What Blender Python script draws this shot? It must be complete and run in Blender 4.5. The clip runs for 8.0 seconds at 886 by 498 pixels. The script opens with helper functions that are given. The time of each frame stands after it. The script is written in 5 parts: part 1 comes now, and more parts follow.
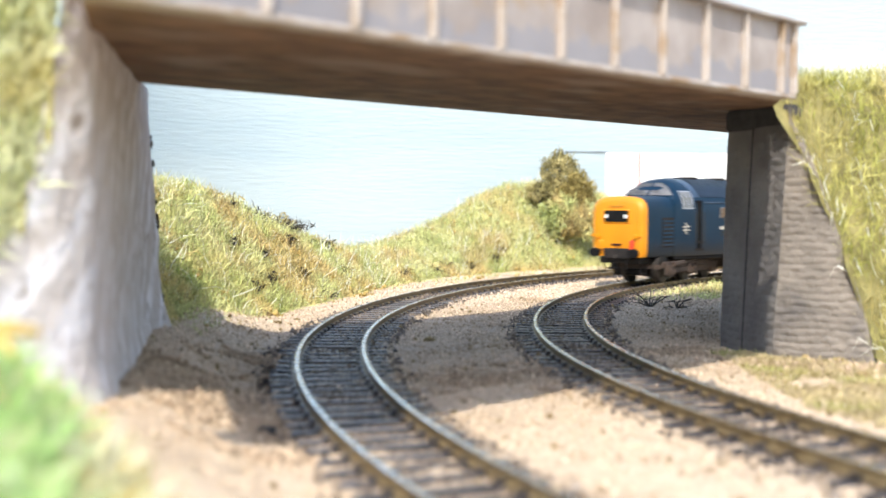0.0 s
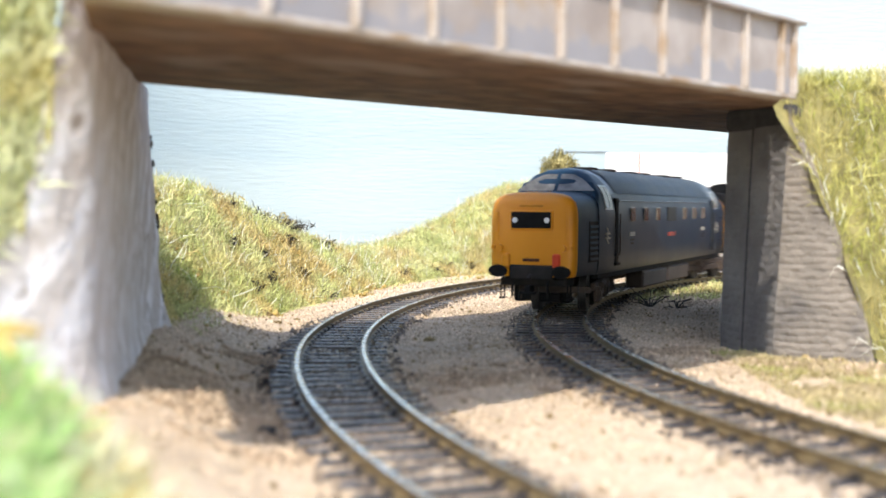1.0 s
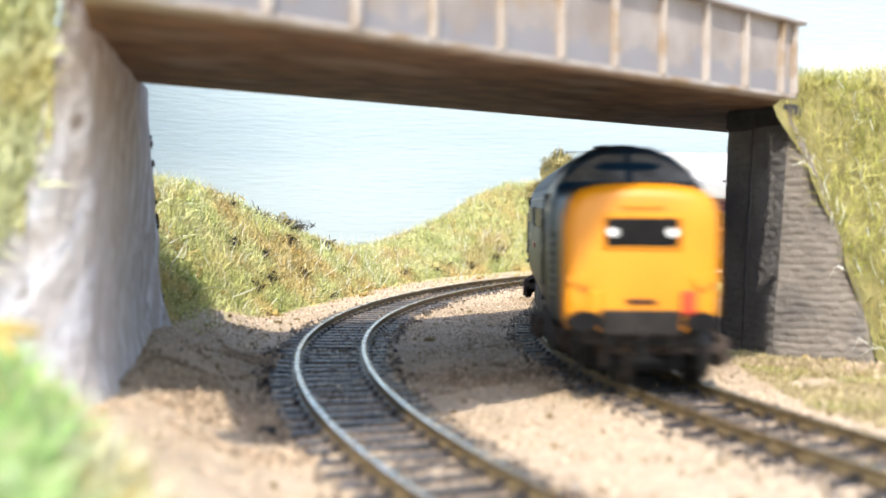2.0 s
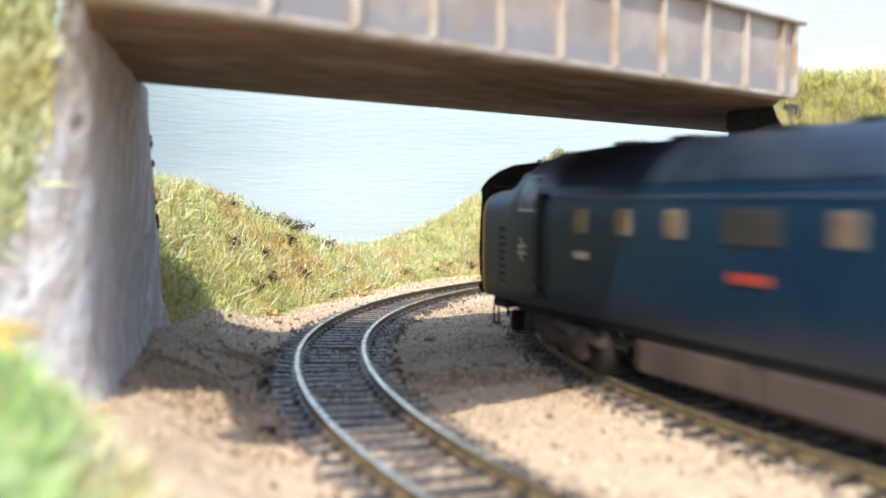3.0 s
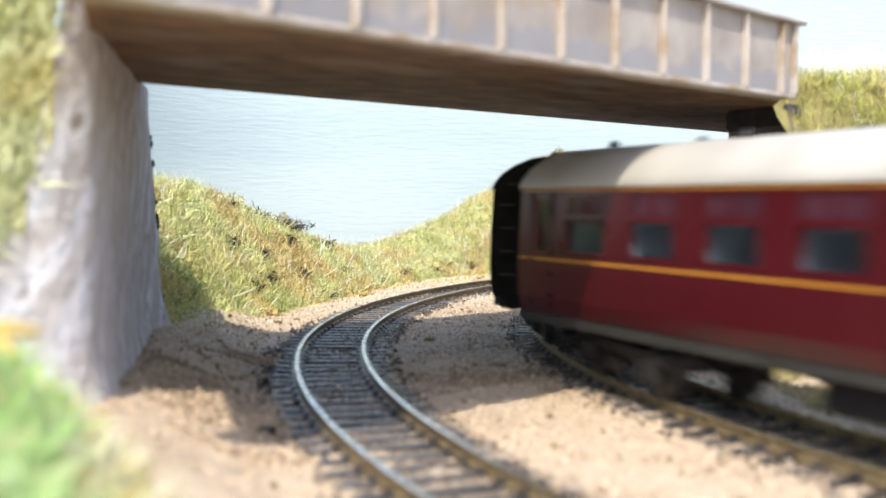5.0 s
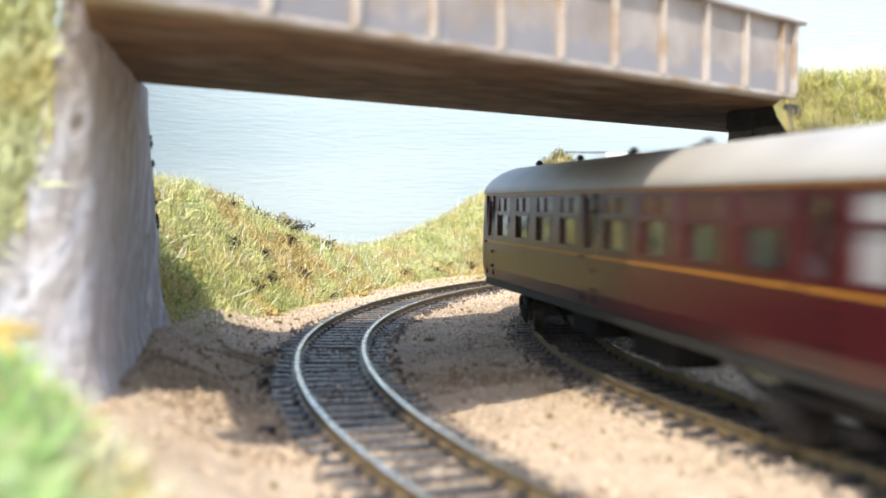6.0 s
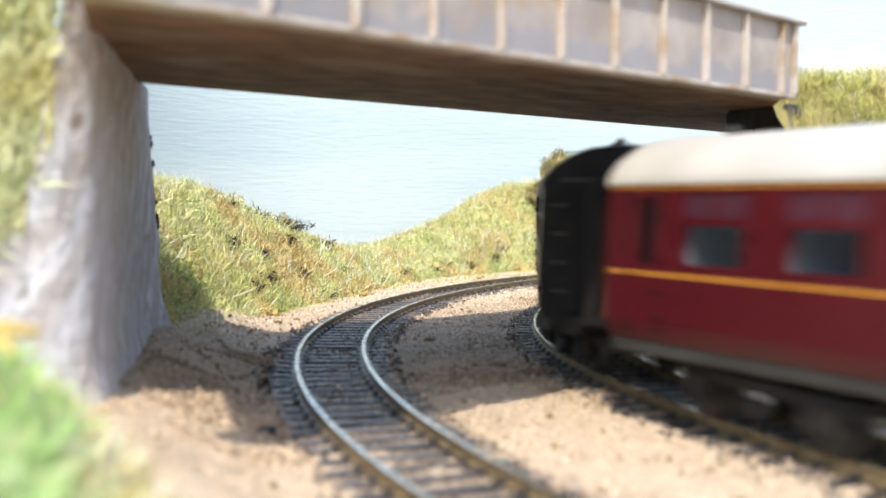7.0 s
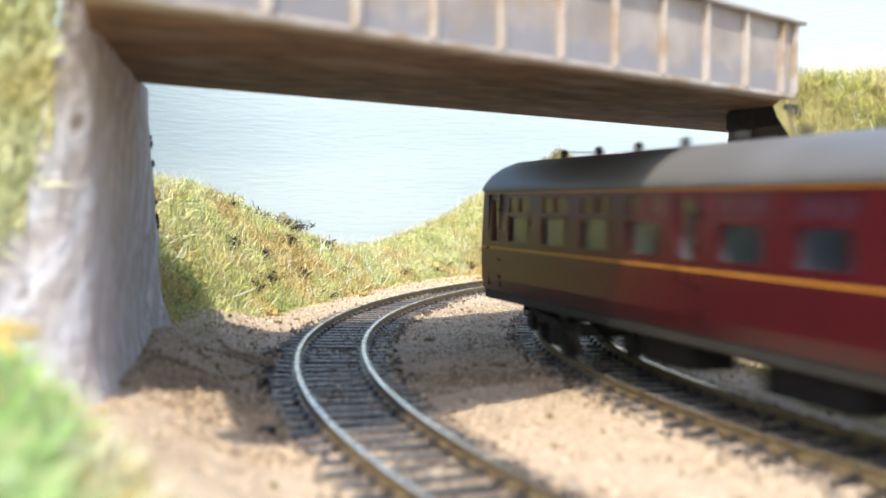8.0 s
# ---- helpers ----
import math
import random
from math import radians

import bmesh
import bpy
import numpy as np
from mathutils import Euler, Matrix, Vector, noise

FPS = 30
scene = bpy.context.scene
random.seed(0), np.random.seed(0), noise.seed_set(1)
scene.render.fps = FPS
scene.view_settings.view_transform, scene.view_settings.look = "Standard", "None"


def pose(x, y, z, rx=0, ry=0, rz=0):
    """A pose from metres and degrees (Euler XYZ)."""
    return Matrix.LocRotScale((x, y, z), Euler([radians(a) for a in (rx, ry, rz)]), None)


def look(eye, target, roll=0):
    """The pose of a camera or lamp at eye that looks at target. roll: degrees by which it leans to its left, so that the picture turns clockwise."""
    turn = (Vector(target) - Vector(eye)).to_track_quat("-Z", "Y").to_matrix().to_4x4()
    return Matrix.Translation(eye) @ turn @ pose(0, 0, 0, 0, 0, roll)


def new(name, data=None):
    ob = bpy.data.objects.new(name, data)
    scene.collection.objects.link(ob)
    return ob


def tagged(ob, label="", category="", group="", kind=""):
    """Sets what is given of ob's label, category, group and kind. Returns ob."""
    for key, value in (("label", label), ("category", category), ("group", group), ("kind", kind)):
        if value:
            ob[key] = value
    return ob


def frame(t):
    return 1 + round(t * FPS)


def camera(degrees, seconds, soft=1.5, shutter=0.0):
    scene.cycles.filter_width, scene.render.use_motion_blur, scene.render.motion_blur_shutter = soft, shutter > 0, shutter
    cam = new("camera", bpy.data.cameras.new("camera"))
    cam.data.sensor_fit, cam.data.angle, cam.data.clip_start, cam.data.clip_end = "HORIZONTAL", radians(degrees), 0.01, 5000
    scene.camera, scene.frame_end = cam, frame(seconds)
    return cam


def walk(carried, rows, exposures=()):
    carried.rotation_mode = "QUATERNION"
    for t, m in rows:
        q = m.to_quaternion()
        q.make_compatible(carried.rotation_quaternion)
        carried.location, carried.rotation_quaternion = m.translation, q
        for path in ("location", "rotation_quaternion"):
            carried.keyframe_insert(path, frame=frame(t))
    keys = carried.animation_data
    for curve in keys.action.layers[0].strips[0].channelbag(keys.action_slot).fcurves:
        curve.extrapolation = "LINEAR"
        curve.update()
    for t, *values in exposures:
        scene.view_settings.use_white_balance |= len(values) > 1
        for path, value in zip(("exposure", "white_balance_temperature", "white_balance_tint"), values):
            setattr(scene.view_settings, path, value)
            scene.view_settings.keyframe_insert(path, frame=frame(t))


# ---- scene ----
MM = 0.001


# ---- camera ----
cam = camera(42.0, 8.0, soft=1.5, shutter=1.0)
EYE = Vector((0.0, 0.0, 0.0373))
AIM = Vector((0.0, 1.0, 0.0373 - math.tan(0.03883)))
walk(cam, [(0.0, look(EYE, AIM, 0.374)), (8.0, look(EYE, AIM, 0.374))],
     exposures=[(0.0, 1.64, 6650, 10), (1.6, 1.62, 6650, 10), (2.8, 1.56, 6650, 10), (8.0, 1.56, 6650, 10)])
cam.data.dof.use_dof = True
cam.data.dof.focus_distance = 0.47
cam.data.dof.aperture_fstop = 21.0

# ---- light ----
SUN_EL, SUN_AZ = 49.5, 190.0   # degrees above the horizon; compass bearing it shines from
world = bpy.data.worlds.new("sky")
scene.world = world
world.use_nodes = True
wn = world.node_tree
sky = wn.nodes.new("ShaderNodeTexSky")
sky.sky_type = "NISHITA"
sky.sun_disc = False
sky.sun_elevation = radians(SUN_EL)
sky.sun_rotation = radians(SUN_AZ)
wn.links.new(sky.outputs[0], wn.nodes["Background"].inputs[0])
wn.nodes["Background"].inputs[1].default_value = 0.15
lamp = bpy.data.lights.new("sun", "SUN")
lamp.energy, lamp.angle, lamp.color = 1.85, radians(0.9), (1.0, 0.95, 0.86)
sun = new("sun", lamp)
sd = Vector((math.sin(radians(SUN_AZ)) * math.cos(radians(SUN_EL)), math.cos(radians(SUN_AZ)) * math.cos(radians(SUN_EL)), math.sin(radians(SUN_EL))))
sun.matrix_world = look(sd * 3, (0, 0, 0))


# ---- materials ----
def material(name, colors, rough=0.8, metal=0.0, scale=200.0, bump=0.3, bump_scale=800.0, island=0.0, objrand=0.0,
             detail=6.0, stain=None, stain_scale=25.0, stain_at=(0.5, 0.7), stretch=(1, 1, 1), spec=0.3, depth=0.0004, coat=0.0, alpha=None):
    """Two-scale procedural surface. colors: two linear colours mixed by noise; stain: a third in patches. Scales per metre."""
    m = bpy.data.materials.new(name)
    m.use_nodes = True
    nt = m.node_tree
    N, L = nt.nodes, nt.links
    b = N["Principled BSDF"]
    geo = N.new("ShaderNodeTexCoord")
    mp = N.new("ShaderNodeMapping")
    mp.inputs["Scale"].default_value = stretch
    L.new(geo.outputs["Object"], mp.inputs[0])
    n1 = N.new("ShaderNodeTexNoise")
    n1.inputs["Scale"].default_value = scale
    n1.inputs["Detail"].default_value = detail
    L.new(mp.outputs[0], n1.inputs["Vector"])
    ramp = N.new("ShaderNodeValToRGB")
    ramp.color_ramp.elements[0].position, ramp.color_ramp.elements[1].position = 0.32, 0.68
    ramp.color_ramp.elements[0].color = (*colors[0], 1)
    ramp.color_ramp.elements[1].color = (*colors[1], 1)
    L.new(n1.outputs["Fac"], ramp.inputs[0])
    out = ramp.outputs[0]
    if stain:
        n2 = N.new("ShaderNodeTexNoise")
        n2.inputs["Scale"].default_value = stain_scale
        n2.inputs["Detail"].default_value = 5
        L.new(mp.outputs[0], n2.inputs["Vector"])
        r2 = N.new("ShaderNodeMapRange")
        r2.inputs[1].default_value, r2.inputs[2].default_value = stain_at
        L.new(n2.outputs["Fac"], r2.inputs[0])
        mx = N.new("ShaderNodeMixRGB")
        L.new(r2.outputs[0], mx.inputs[0])
        L.new(out, mx.inputs[1])
        mx.inputs[2].default_value = (*stain, 1)
        out = mx.outputs[0]
    for amount, kind in ((island, "island"), (objrand, "object")):
        if amount:
            src = N.new("ShaderNodeNewGeometry").outputs["Random Per Island"] if kind == "island" else N.new("ShaderNodeObjectInfo").outputs["Random"]
            mr = N.new("ShaderNodeMapRange")
            mr.inputs[3].default_value, mr.inputs[4].default_value = 1 - amount, 1 + amount
            L.new(src, mr.inputs[0])
            mul = N.new("ShaderNodeMixRGB")
            mul.blend_type = "MULTIPLY"
            mul.inputs[0].default_value = 1
            L.new(out, mul.inputs[1])
            L.new(mr.outputs[0], mul.inputs[2])
            out = mul.outputs[0]
    L.new(out, b.inputs["Base Color"])
    b.inputs["Metallic"].default_value = metal
    b.inputs["Specular IOR Level"].default_value = spec
    b.inputs["Coat Weight"].default_value = coat
    mr = N.new("ShaderNodeMapRange")
    mr.inputs[3].default_value, mr.inputs[4].default_value = max(0.03, rough - 0.1), min(1, rough + 0.1)
    L.new(n1.outputs["Fac"], mr.inputs[0])
    L.new(mr.outputs[0], b.inputs["Roughness"])
    if bump:
        n3 = N.new("ShaderNodeTexNoise")
        n3.inputs["Scale"].default_value = bump_scale
        n3.inputs["Detail"].default_value = 4
        L.new(mp.outputs[0], n3.inputs["Vector"])
        bp = N.new("ShaderNodeBump")
        bp.inputs["Strength"].default_value = bump
        bp.inputs["Distance"].default_value = depth
        L.new(n3.outputs["Fac"], bp.inputs["Height"])
        L.new(bp.outputs[0], b.inputs["Normal"])
    return m


def dirty_foot(m, color, z0, z1, ragged):
    """Road dirt thrown up on the lower part, with a ragged upper limit. Heights in metres on the object."""
    N, L = m.node_tree.nodes, m.node_tree.links
    b = N["Principled BSDF"]
    src = b.inputs["Base Color"].links[0].from_socket
    tc = N.new("ShaderNodeTexCoord")
    sep = N.new("ShaderNodeSeparateXYZ")
    L.new(tc.outputs["Object"], sep.inputs[0])
    n = N.new("ShaderNodeTexNoise")
    n.inputs["Scale"].default_value = 90
    n.inputs["Detail"].default_value = 6
    L.new(tc.outputs["Object"], n.inputs["Vector"])
    ma = N.new("ShaderNodeMath")
    ma.operation = "MULTIPLY_ADD"
    L.new(n.outputs["Fac"], ma.inputs[0])
    ma.inputs[1].default_value = ragged
    L.new(sep.outputs[2], ma.inputs[2])
    mr = N.new("ShaderNodeMapRange")
    mr.inputs[1].default_value, mr.inputs[2].default_value = z0, z1
    mr.inputs[3].default_value, mr.inputs[4].default_value = 0.85, 0.0
    L.new(ma.outputs[0], mr.inputs[0])
    mx = N.new("ShaderNodeMixRGB")
    L.new(mr.outputs[0], mx.inputs[0])
    L.new(src, mx.inputs[1])
    mx.inputs[2].default_value = (*color, 1)
    L.new(mx.outputs[0], b.inputs["Base Color"])


def trickles(m, color):
    """Brown wash that ran down between slanting trickles of plaster."""
    N, L = m.node_tree.nodes, m.node_tree.links
    b = N["Principled BSDF"]
    src = b.inputs["Base Color"].links[0].from_socket
    tc = N.new("ShaderNodeTexCoord")
    mp = N.new("ShaderNodeMapping")
    mp.inputs["Rotation"].default_value = (radians(35), 0, 0)
    L.new(tc.outputs["Object"], mp.inputs[0])
    wave = N.new("ShaderNodeTexWave")
    wave.bands_direction = "Y"
    wave.inputs["Scale"].default_value = 34
    wave.inputs["Distortion"].default_value = 5
    wave.inputs["Detail"].default_value = 3
    wave.inputs["Detail Scale"].default_value = 1.6
    L.new(mp.outputs[0], wave.inputs["Vector"])
    mr = N.new("ShaderNodeMapRange")
    mr.inputs[1].default_value, mr.inputs[2].default_value = 0.25, 0.95
    mr.inputs[3].default_value, mr.inputs[4].default_value = 0.75, 0.0
    L.new(wave.outputs["Fac"], mr.inputs[0])
    mx = N.new("ShaderNodeMixRGB")
    L.new(mr.outputs[0], mx.inputs[0])
    L.new(src, mx.inputs[1])
    mx.inputs[2].default_value = (*color, 1)
    L.new(mx.outputs[0], b.inputs["Base Color"])


def girder_material():
    """Grey painted girder: warm chalky upper part, cooler worn band below with a ragged edge, rust runs."""
    m = material("girder_plate", ((0.235, 0.193, 0.168), (0.355, 0.31, 0.28)), 0.75, scale=90, bump=0.5, bump_scale=300, stain=(0.30, 0.205, 0.12), stain_scale=120, stain_at=(0.60, 0.76))
    nt = m.node_tree
    N, L = nt.nodes, nt.links
    b = N["Principled BSDF"]
    src = b.inputs["Base Color"].links[0].from_socket
    tc = N.new("ShaderNodeTexCoord")
    sep = N.new("ShaderNodeSeparateXYZ")
    L.new(tc.outputs["Object"], sep.inputs[0])
    n = N.new("ShaderNodeTexNoise")
    n.inputs["Scale"].default_value = 150
    n.inputs["Detail"].default_value = 5
    L.new(tc.outputs["Object"], n.inputs["Vector"])
    ma = N.new("ShaderNodeMath")
    ma.operation = "MULTIPLY_ADD"
    L.new(n.outputs["Fac"], ma.inputs[0])
    ma.inputs[1].default_value = 0.016
    L.new(sep.outputs[2], ma.inputs[2])
    mr = N.new("ShaderNodeMapRange")
    mr.inputs[1].default_value, mr.inputs[2].default_value = 0.0738, 0.0752
    mr.inputs[3].default_value, mr.inputs[4].default_value = 0.75, 0.0
    L.new(ma.outputs[0], mr.inputs[0])
    mx = N.new("ShaderNodeMixRGB")
    L.new(mr.outputs[0], mx.inputs[0])
    L.new(src, mx.inputs[1])
    mx.inputs[2].default_value = (0.225, 0.22, 0.235, 1)
    L.new(mx.outputs[0], b.inputs["Base Color"])
    return m


def glass_material(name, tint=(0.9, 0.95, 0.95)):
    m = bpy.data.materials.new(name)
    m.use_nodes = True
    b = m.node_tree.nodes["Principled BSDF"]
    b.inputs["Base Color"].default_value = (*tint, 1)
    b.inputs["Transmission Weight"].default_value = 1.0
    b.inputs["Roughness"].default_value = 0.04
    b.inputs["IOR"].default_value = 1.42
    return m


M = {
    "girder_plate": girder_material(),
    "ballast": material("ballast", ((0.42, 0.315, 0.215), (0.68, 0.55, 0.405)), 0.95, scale=900, bump=0.9, bump_scale=1300, stain=(0.30, 0.21, 0.13), stain_scale=18, stain_at=(0.48, 0.72), depth=0.0008),
    "grain": material("grain", ((0.45, 0.34, 0.23), (0.74, 0.595, 0.435)), 0.9, scale=400, bump=0.0, island=0.34, stain=(0.38, 0.275, 0.165), stain_scale=24, stain_at=(0.50, 0.68)),
    "lump": material("lump", ((0.16, 0.11, 0.05), (0.30, 0.22, 0.10)), 0.95, scale=500, bump=0.6, island=0.3),
    "rail_top": material("rail_top", ((0.74, 0.72, 0.67), (0.55, 0.51, 0.44)), 0.26, 0.9, scale=120, bump=0.1),
    "rail_side": material("rail_side", ((0.17, 0.12, 0.06), (0.29, 0.22, 0.12)), 0.5, 0.45, scale=300, bump=0.3),
    "sleeper": material("sleeper", ((0.022, 0.020, 0.021), (0.06, 0.053, 0.052)), 0.36, scale=350, bump=0.4, objrand=0.3, spec=0.5, stain=(0.22, 0.17, 0.13), stain_scale=120, stain_at=(0.56, 0.72)),
    "soil": material("soil", ((0.32, 0.29, 0.10), (0.50, 0.44, 0.18)), 0.95, scale=120, bump=0.8, bump_scale=500, depth=0.001),
    "grass": material("grass", ((0.34, 0.39, 0.12), (0.64, 0.62, 0.30)), 0.8, scale=45, bump=0, island=0.5, stain=(0.54, 0.41, 0.17), stain_scale=38, stain_at=(0.48, 0.62)),
    "grass_green": material("grass_green", ((0.29, 0.31, 0.055), (0.60, 0.56, 0.20)), 0.8, scale=55, bump=0, island=0.5, stain=(0.50, 0.40, 0.18), stain_scale=35, stain_at=(0.5, 0.7)),
    "bush": material("bush", ((0.20, 0.17, 0.06), (0.42, 0.35, 0.15)), 0.9, scale=60, bump=0, island=0.5),
    "twig": material("twig", ((0.03, 0.027, 0.02), (0.07, 0.06, 0.05)), 0.9, scale=60, bump=0, island=0.3),
    "straw": material("straw", ((0.75, 0.75, 0.62), (0.85, 0.85, 0.75)), 0.8, scale=60, bump=0, island=0.2),
    "skyboard": material("skyboard", ((0.30, 0.372, 0.40), (0.345, 0.405, 0.42)), 0.6, scale=14, bump=0.8, bump_scale=150, stretch=(0.4, 0.4, 5), stain=(0.37, 0.43, 0.44), stain_scale=5, stain_at=(0.4, 0.75), depth=0.0007),
    "white_board": material("white_board", ((0.86, 0.86, 0.85), (0.9, 0.9, 0.9)), 0.8, scale=10, bump=0.1),
    "deck": material("deck", ((0.105, 0.057, 0.032), (0.255, 0.148, 0.09)), 0.8, scale=140, bump=0.9, bump_scale=260, stretch=(0.6, 1, 1), stain=(0.28, 0.205, 0.155), stain_scale=60, stain_at=(0.54, 0.70), detail=10, depth=0.0008),
    "girder": material("girder", ((0.26, 0.225, 0.21), (0.40, 0.36, 0.33)), 0.7, scale=90, bump=0.4, bump_scale=300, stain=(0.33, 0.22, 0.11), stain_scale=70, stain_at=(0.58, 0.75)),
    "render_wall": material("render_wall", ((0.54, 0.51, 0.51), (0.74, 0.715, 0.73)), 0.85, scale=160, bump=0.9, bump_scale=420, stain=(0.33, 0.28, 0.245), stain_scale=230, stain_at=(0.55, 0.70), depth=0.0009),
    # abutment stone for the wing, with sunlit warmth put into the colour
    "stone_sunlit": material("stone_sunlit", ((0.155, 0.135, 0.115), (0.25, 0.215, 0.18)), 0.85, scale=70, bump=1.0, bump_scale=420, objrand=0.08, stain=(0.11, 0.10, 0.095), stain_scale=90, stain_at=(0.55, 0.75), depth=0.0009),
    "blue": material("blue", ((0.0034, 0.0178, 0.0365), (0.005, 0.0225, 0.044)), 0.42, scale=60, bump=0.1, stain=(0.02, 0.030, 0.038), stain_scale=40, stain_at=(0.6, 0.8), spec=0.2),
    # base blue raised: the roof's pale sky highlight is put into the colour
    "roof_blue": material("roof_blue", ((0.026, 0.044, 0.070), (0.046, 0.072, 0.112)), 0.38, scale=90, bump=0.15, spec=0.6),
    "yellow": material("yellow", ((0.60, 0.215, 0.003), (0.68, 0.26, 0.004)), 0.45, scale=60, bump=0.1, stain=(0.45, 0.22, 0.02), stain_scale=60, stain_at=(0.66, 0.8), spec=0.5),
    "black": material("black", ((0.006, 0.0055, 0.0055), (0.013, 0.012, 0.0115)), 0.75, scale=200, bump=0.2, spec=0.12),
    "grime": material("grime", ((0.008, 0.007, 0.006), (0.026, 0.021, 0.018)), 0.8, scale=200, bump=0.3, spec=0.3),
    "tank": material("tank", ((0.05, 0.036, 0.028), (0.085, 0.062, 0.05)), 0.7, scale=100, bump=0.2),
    "cream": material("cream", ((0.40, 0.36, 0.29), (0.48, 0.44, 0.36)), 0.5, scale=100, bump=0),
    "white": material("white", ((0.78, 0.78, 0.76), (0.82, 0.82, 0.8)), 0.5, scale=100, bump=0),
    "red": material("red", ((0.55, 0.05, 0.02), (0.62, 0.07, 0.03)), 0.4, scale=100, bump=0),
    "silver": material("silver", ((0.30, 0.31, 0.32), (0.38, 0.38, 0.38)), 0.4, 0.5, scale=100, bump=0),
    "maroon": material("maroon", ((0.053, 0.0031, 0.0056), (0.065, 0.0042, 0.007)), 0.3, scale=40, bump=0.05, spec=0.35),
    "lining": material("lining", ((0.40, 0.165, 0.02), (0.46, 0.20, 0.03)), 0.45, scale=100, bump=0),
    "coach_roof": material("coach_roof", ((0.38, 0.35, 0.30), (0.46, 0.43, 0.375)), 0.5, scale=60, bump=0.1, stain=(0.31, 0.295, 0.265), stain_scale=40, stain_at=(0.6, 0.8)),
    "dark_roof": material("dark_roof", ((0.12, 0.115, 0.11), (0.16, 0.155, 0.15)), 0.5, scale=60, bump=0.1),
    "door_brown": material("door_brown", ((0.042, 0.011, 0.006), (0.060, 0.017, 0.009)), 0.6, scale=80, bump=0.1),
    "solebar": material("solebar", ((0.022, 0.021, 0.018), (0.038, 0.035, 0.03)), 0.7, scale=80, bump=0.2),
    "seat": material("seat", ((0.09, 0.12, 0.16), (0.15, 0.18, 0.22)), 0.8, scale=80, bump=0),
    "screen": material("screen", ((0.06, 0.057, 0.054), (0.30, 0.285, 0.27)), 0.1, scale=120, bump=0, spec=0.6),
    "glass": glass_material("glass"),
    "frosted": material("frosted", ((0.30, 0.28, 0.26), (0.38, 0.36, 0.34)), 0.35, scale=60, bump=0),
    "wheel": material("wheel", ((0.03, 0.027, 0.024), (0.055, 0.048, 0.042)), 0.5, 0.5, scale=200, bump=0.1),
    "dry": material("dry", ((0.50, 0.41, 0.20), (0.70, 0.60, 0.36)), 0.85, scale=60, bump=0, island=0.35),
    "white_straw": material("white_straw", ((0.78, 0.78, 0.72), (0.86, 0.86, 0.82)), 0.8, scale=60, bump=0, island=0.1),
    "bed": material("bed", ((0.085, 0.066, 0.052), (0.27, 0.215, 0.165)), 0.9, scale=400, bump=0, island=0.5),
    "cab_glass": material("cab_glass", ((0.13, 0.13, 0.12), (0.20, 0.195, 0.18)), 0.15, scale=100, bump=0, spec=0.5),
    "ochre": material("ochre", ((0.36, 0.25, 0.07), (0.55, 0.40, 0.14)), 0.95, scale=120, bump=0, island=0.3),
    "side_glass": material("side_glass", ((0.11, 0.072, 0.045), (0.17, 0.115, 0.072)), 0.2, scale=100, bump=0, spec=0.5),
    "rust_tan": material("rust_tan", ((0.33, 0.27, 0.215), (0.45, 0.40, 0.36)), 0.8, scale=200, bump=0.3, stain=(0.27, 0.18, 0.10), stain_scale=150, stain_at=(0.5, 0.7)),
    "grass_pale": material("grass_pale", ((0.50, 0.53, 0.26), (0.76, 0.75, 0.50)), 0.85, scale=45, bump=0, island=0.4, stain=(0.62, 0.54, 0.24), stain_scale=40, stain_at=(0.5, 0.65)),
    "vent_glass": material("vent_glass", ((0.045, 0.014, 0.022), (0.07, 0.02, 0.03)), 0.15, scale=60, bump=0, spec=0.5),
    "bogie_brown": material("bogie_brown", ((0.035, 0.024, 0.018), (0.085, 0.060, 0.046)), 0.8, scale=160, bump=0.3, spec=0.3),
    "soil_dark": material("soil_dark", ((0.13, 0.115, 0.04), (0.27, 0.23, 0.09)), 0.95, scale=120, bump=0.8, bump_scale=500, depth=0.001),
    "plate_red": material("plate_red", ((0.24, 0.035, 0.02), (0.32, 0.05, 0.03)), 0.5, scale=100, bump=0),
    # the same stone for the pier, darker and cooler to stand for shade
    "stone_shaded": material("stone_shaded", ((0.125, 0.117, 0.115), (0.20, 0.187, 0.178)), 0.85, scale=70, bump=1.0, bump_scale=420, stain=(0.19, 0.175, 0.16), stain_scale=90, stain_at=(0.55, 0.75), depth=0.0009, spec=0.15),
    # dark joint colour; on the bearing course it stands for shade
    "joint_pad_shade": material("joint_pad_shade", ((0.045, 0.044, 0.046), (0.085, 0.08, 0.08)), 0.85, scale=200, bump=0.8, spec=0.1),
    "verge": material("verge", ((0.30, 0.235, 0.11), (0.52, 0.43, 0.23)), 0.9, scale=60, bump=0, island=0.4, stain=(0.33, 0.33, 0.10), stain_scale=40, stain_at=(0.5, 0.62)),
    "worn_ink": material("worn_ink", ((0.40, 0.16, 0.01), (0.50, 0.20, 0.01)), 0.6, scale=200, bump=0.1),
    "earth": material("earth", ((0.34, 0.24, 0.155), (0.52, 0.40, 0.28)), 0.95, scale=120, bump=0, island=0.45),
    "chipping": material("chipping", ((0.045, 0.04, 0.04), (0.30, 0.25, 0.20)), 0.8, scale=350, bump=0.0, island=0.6),
    "foam": material("foam", ((0.20, 0.155, 0.045), (0.36, 0.275, 0.09)), 0.95, scale=150, bump=0, island=0.45),
    "moss": material("moss", ((0.25, 0.43, 0.11), (0.45, 0.63, 0.24)), 0.9, scale=60, bump=0, island=0.3),
}

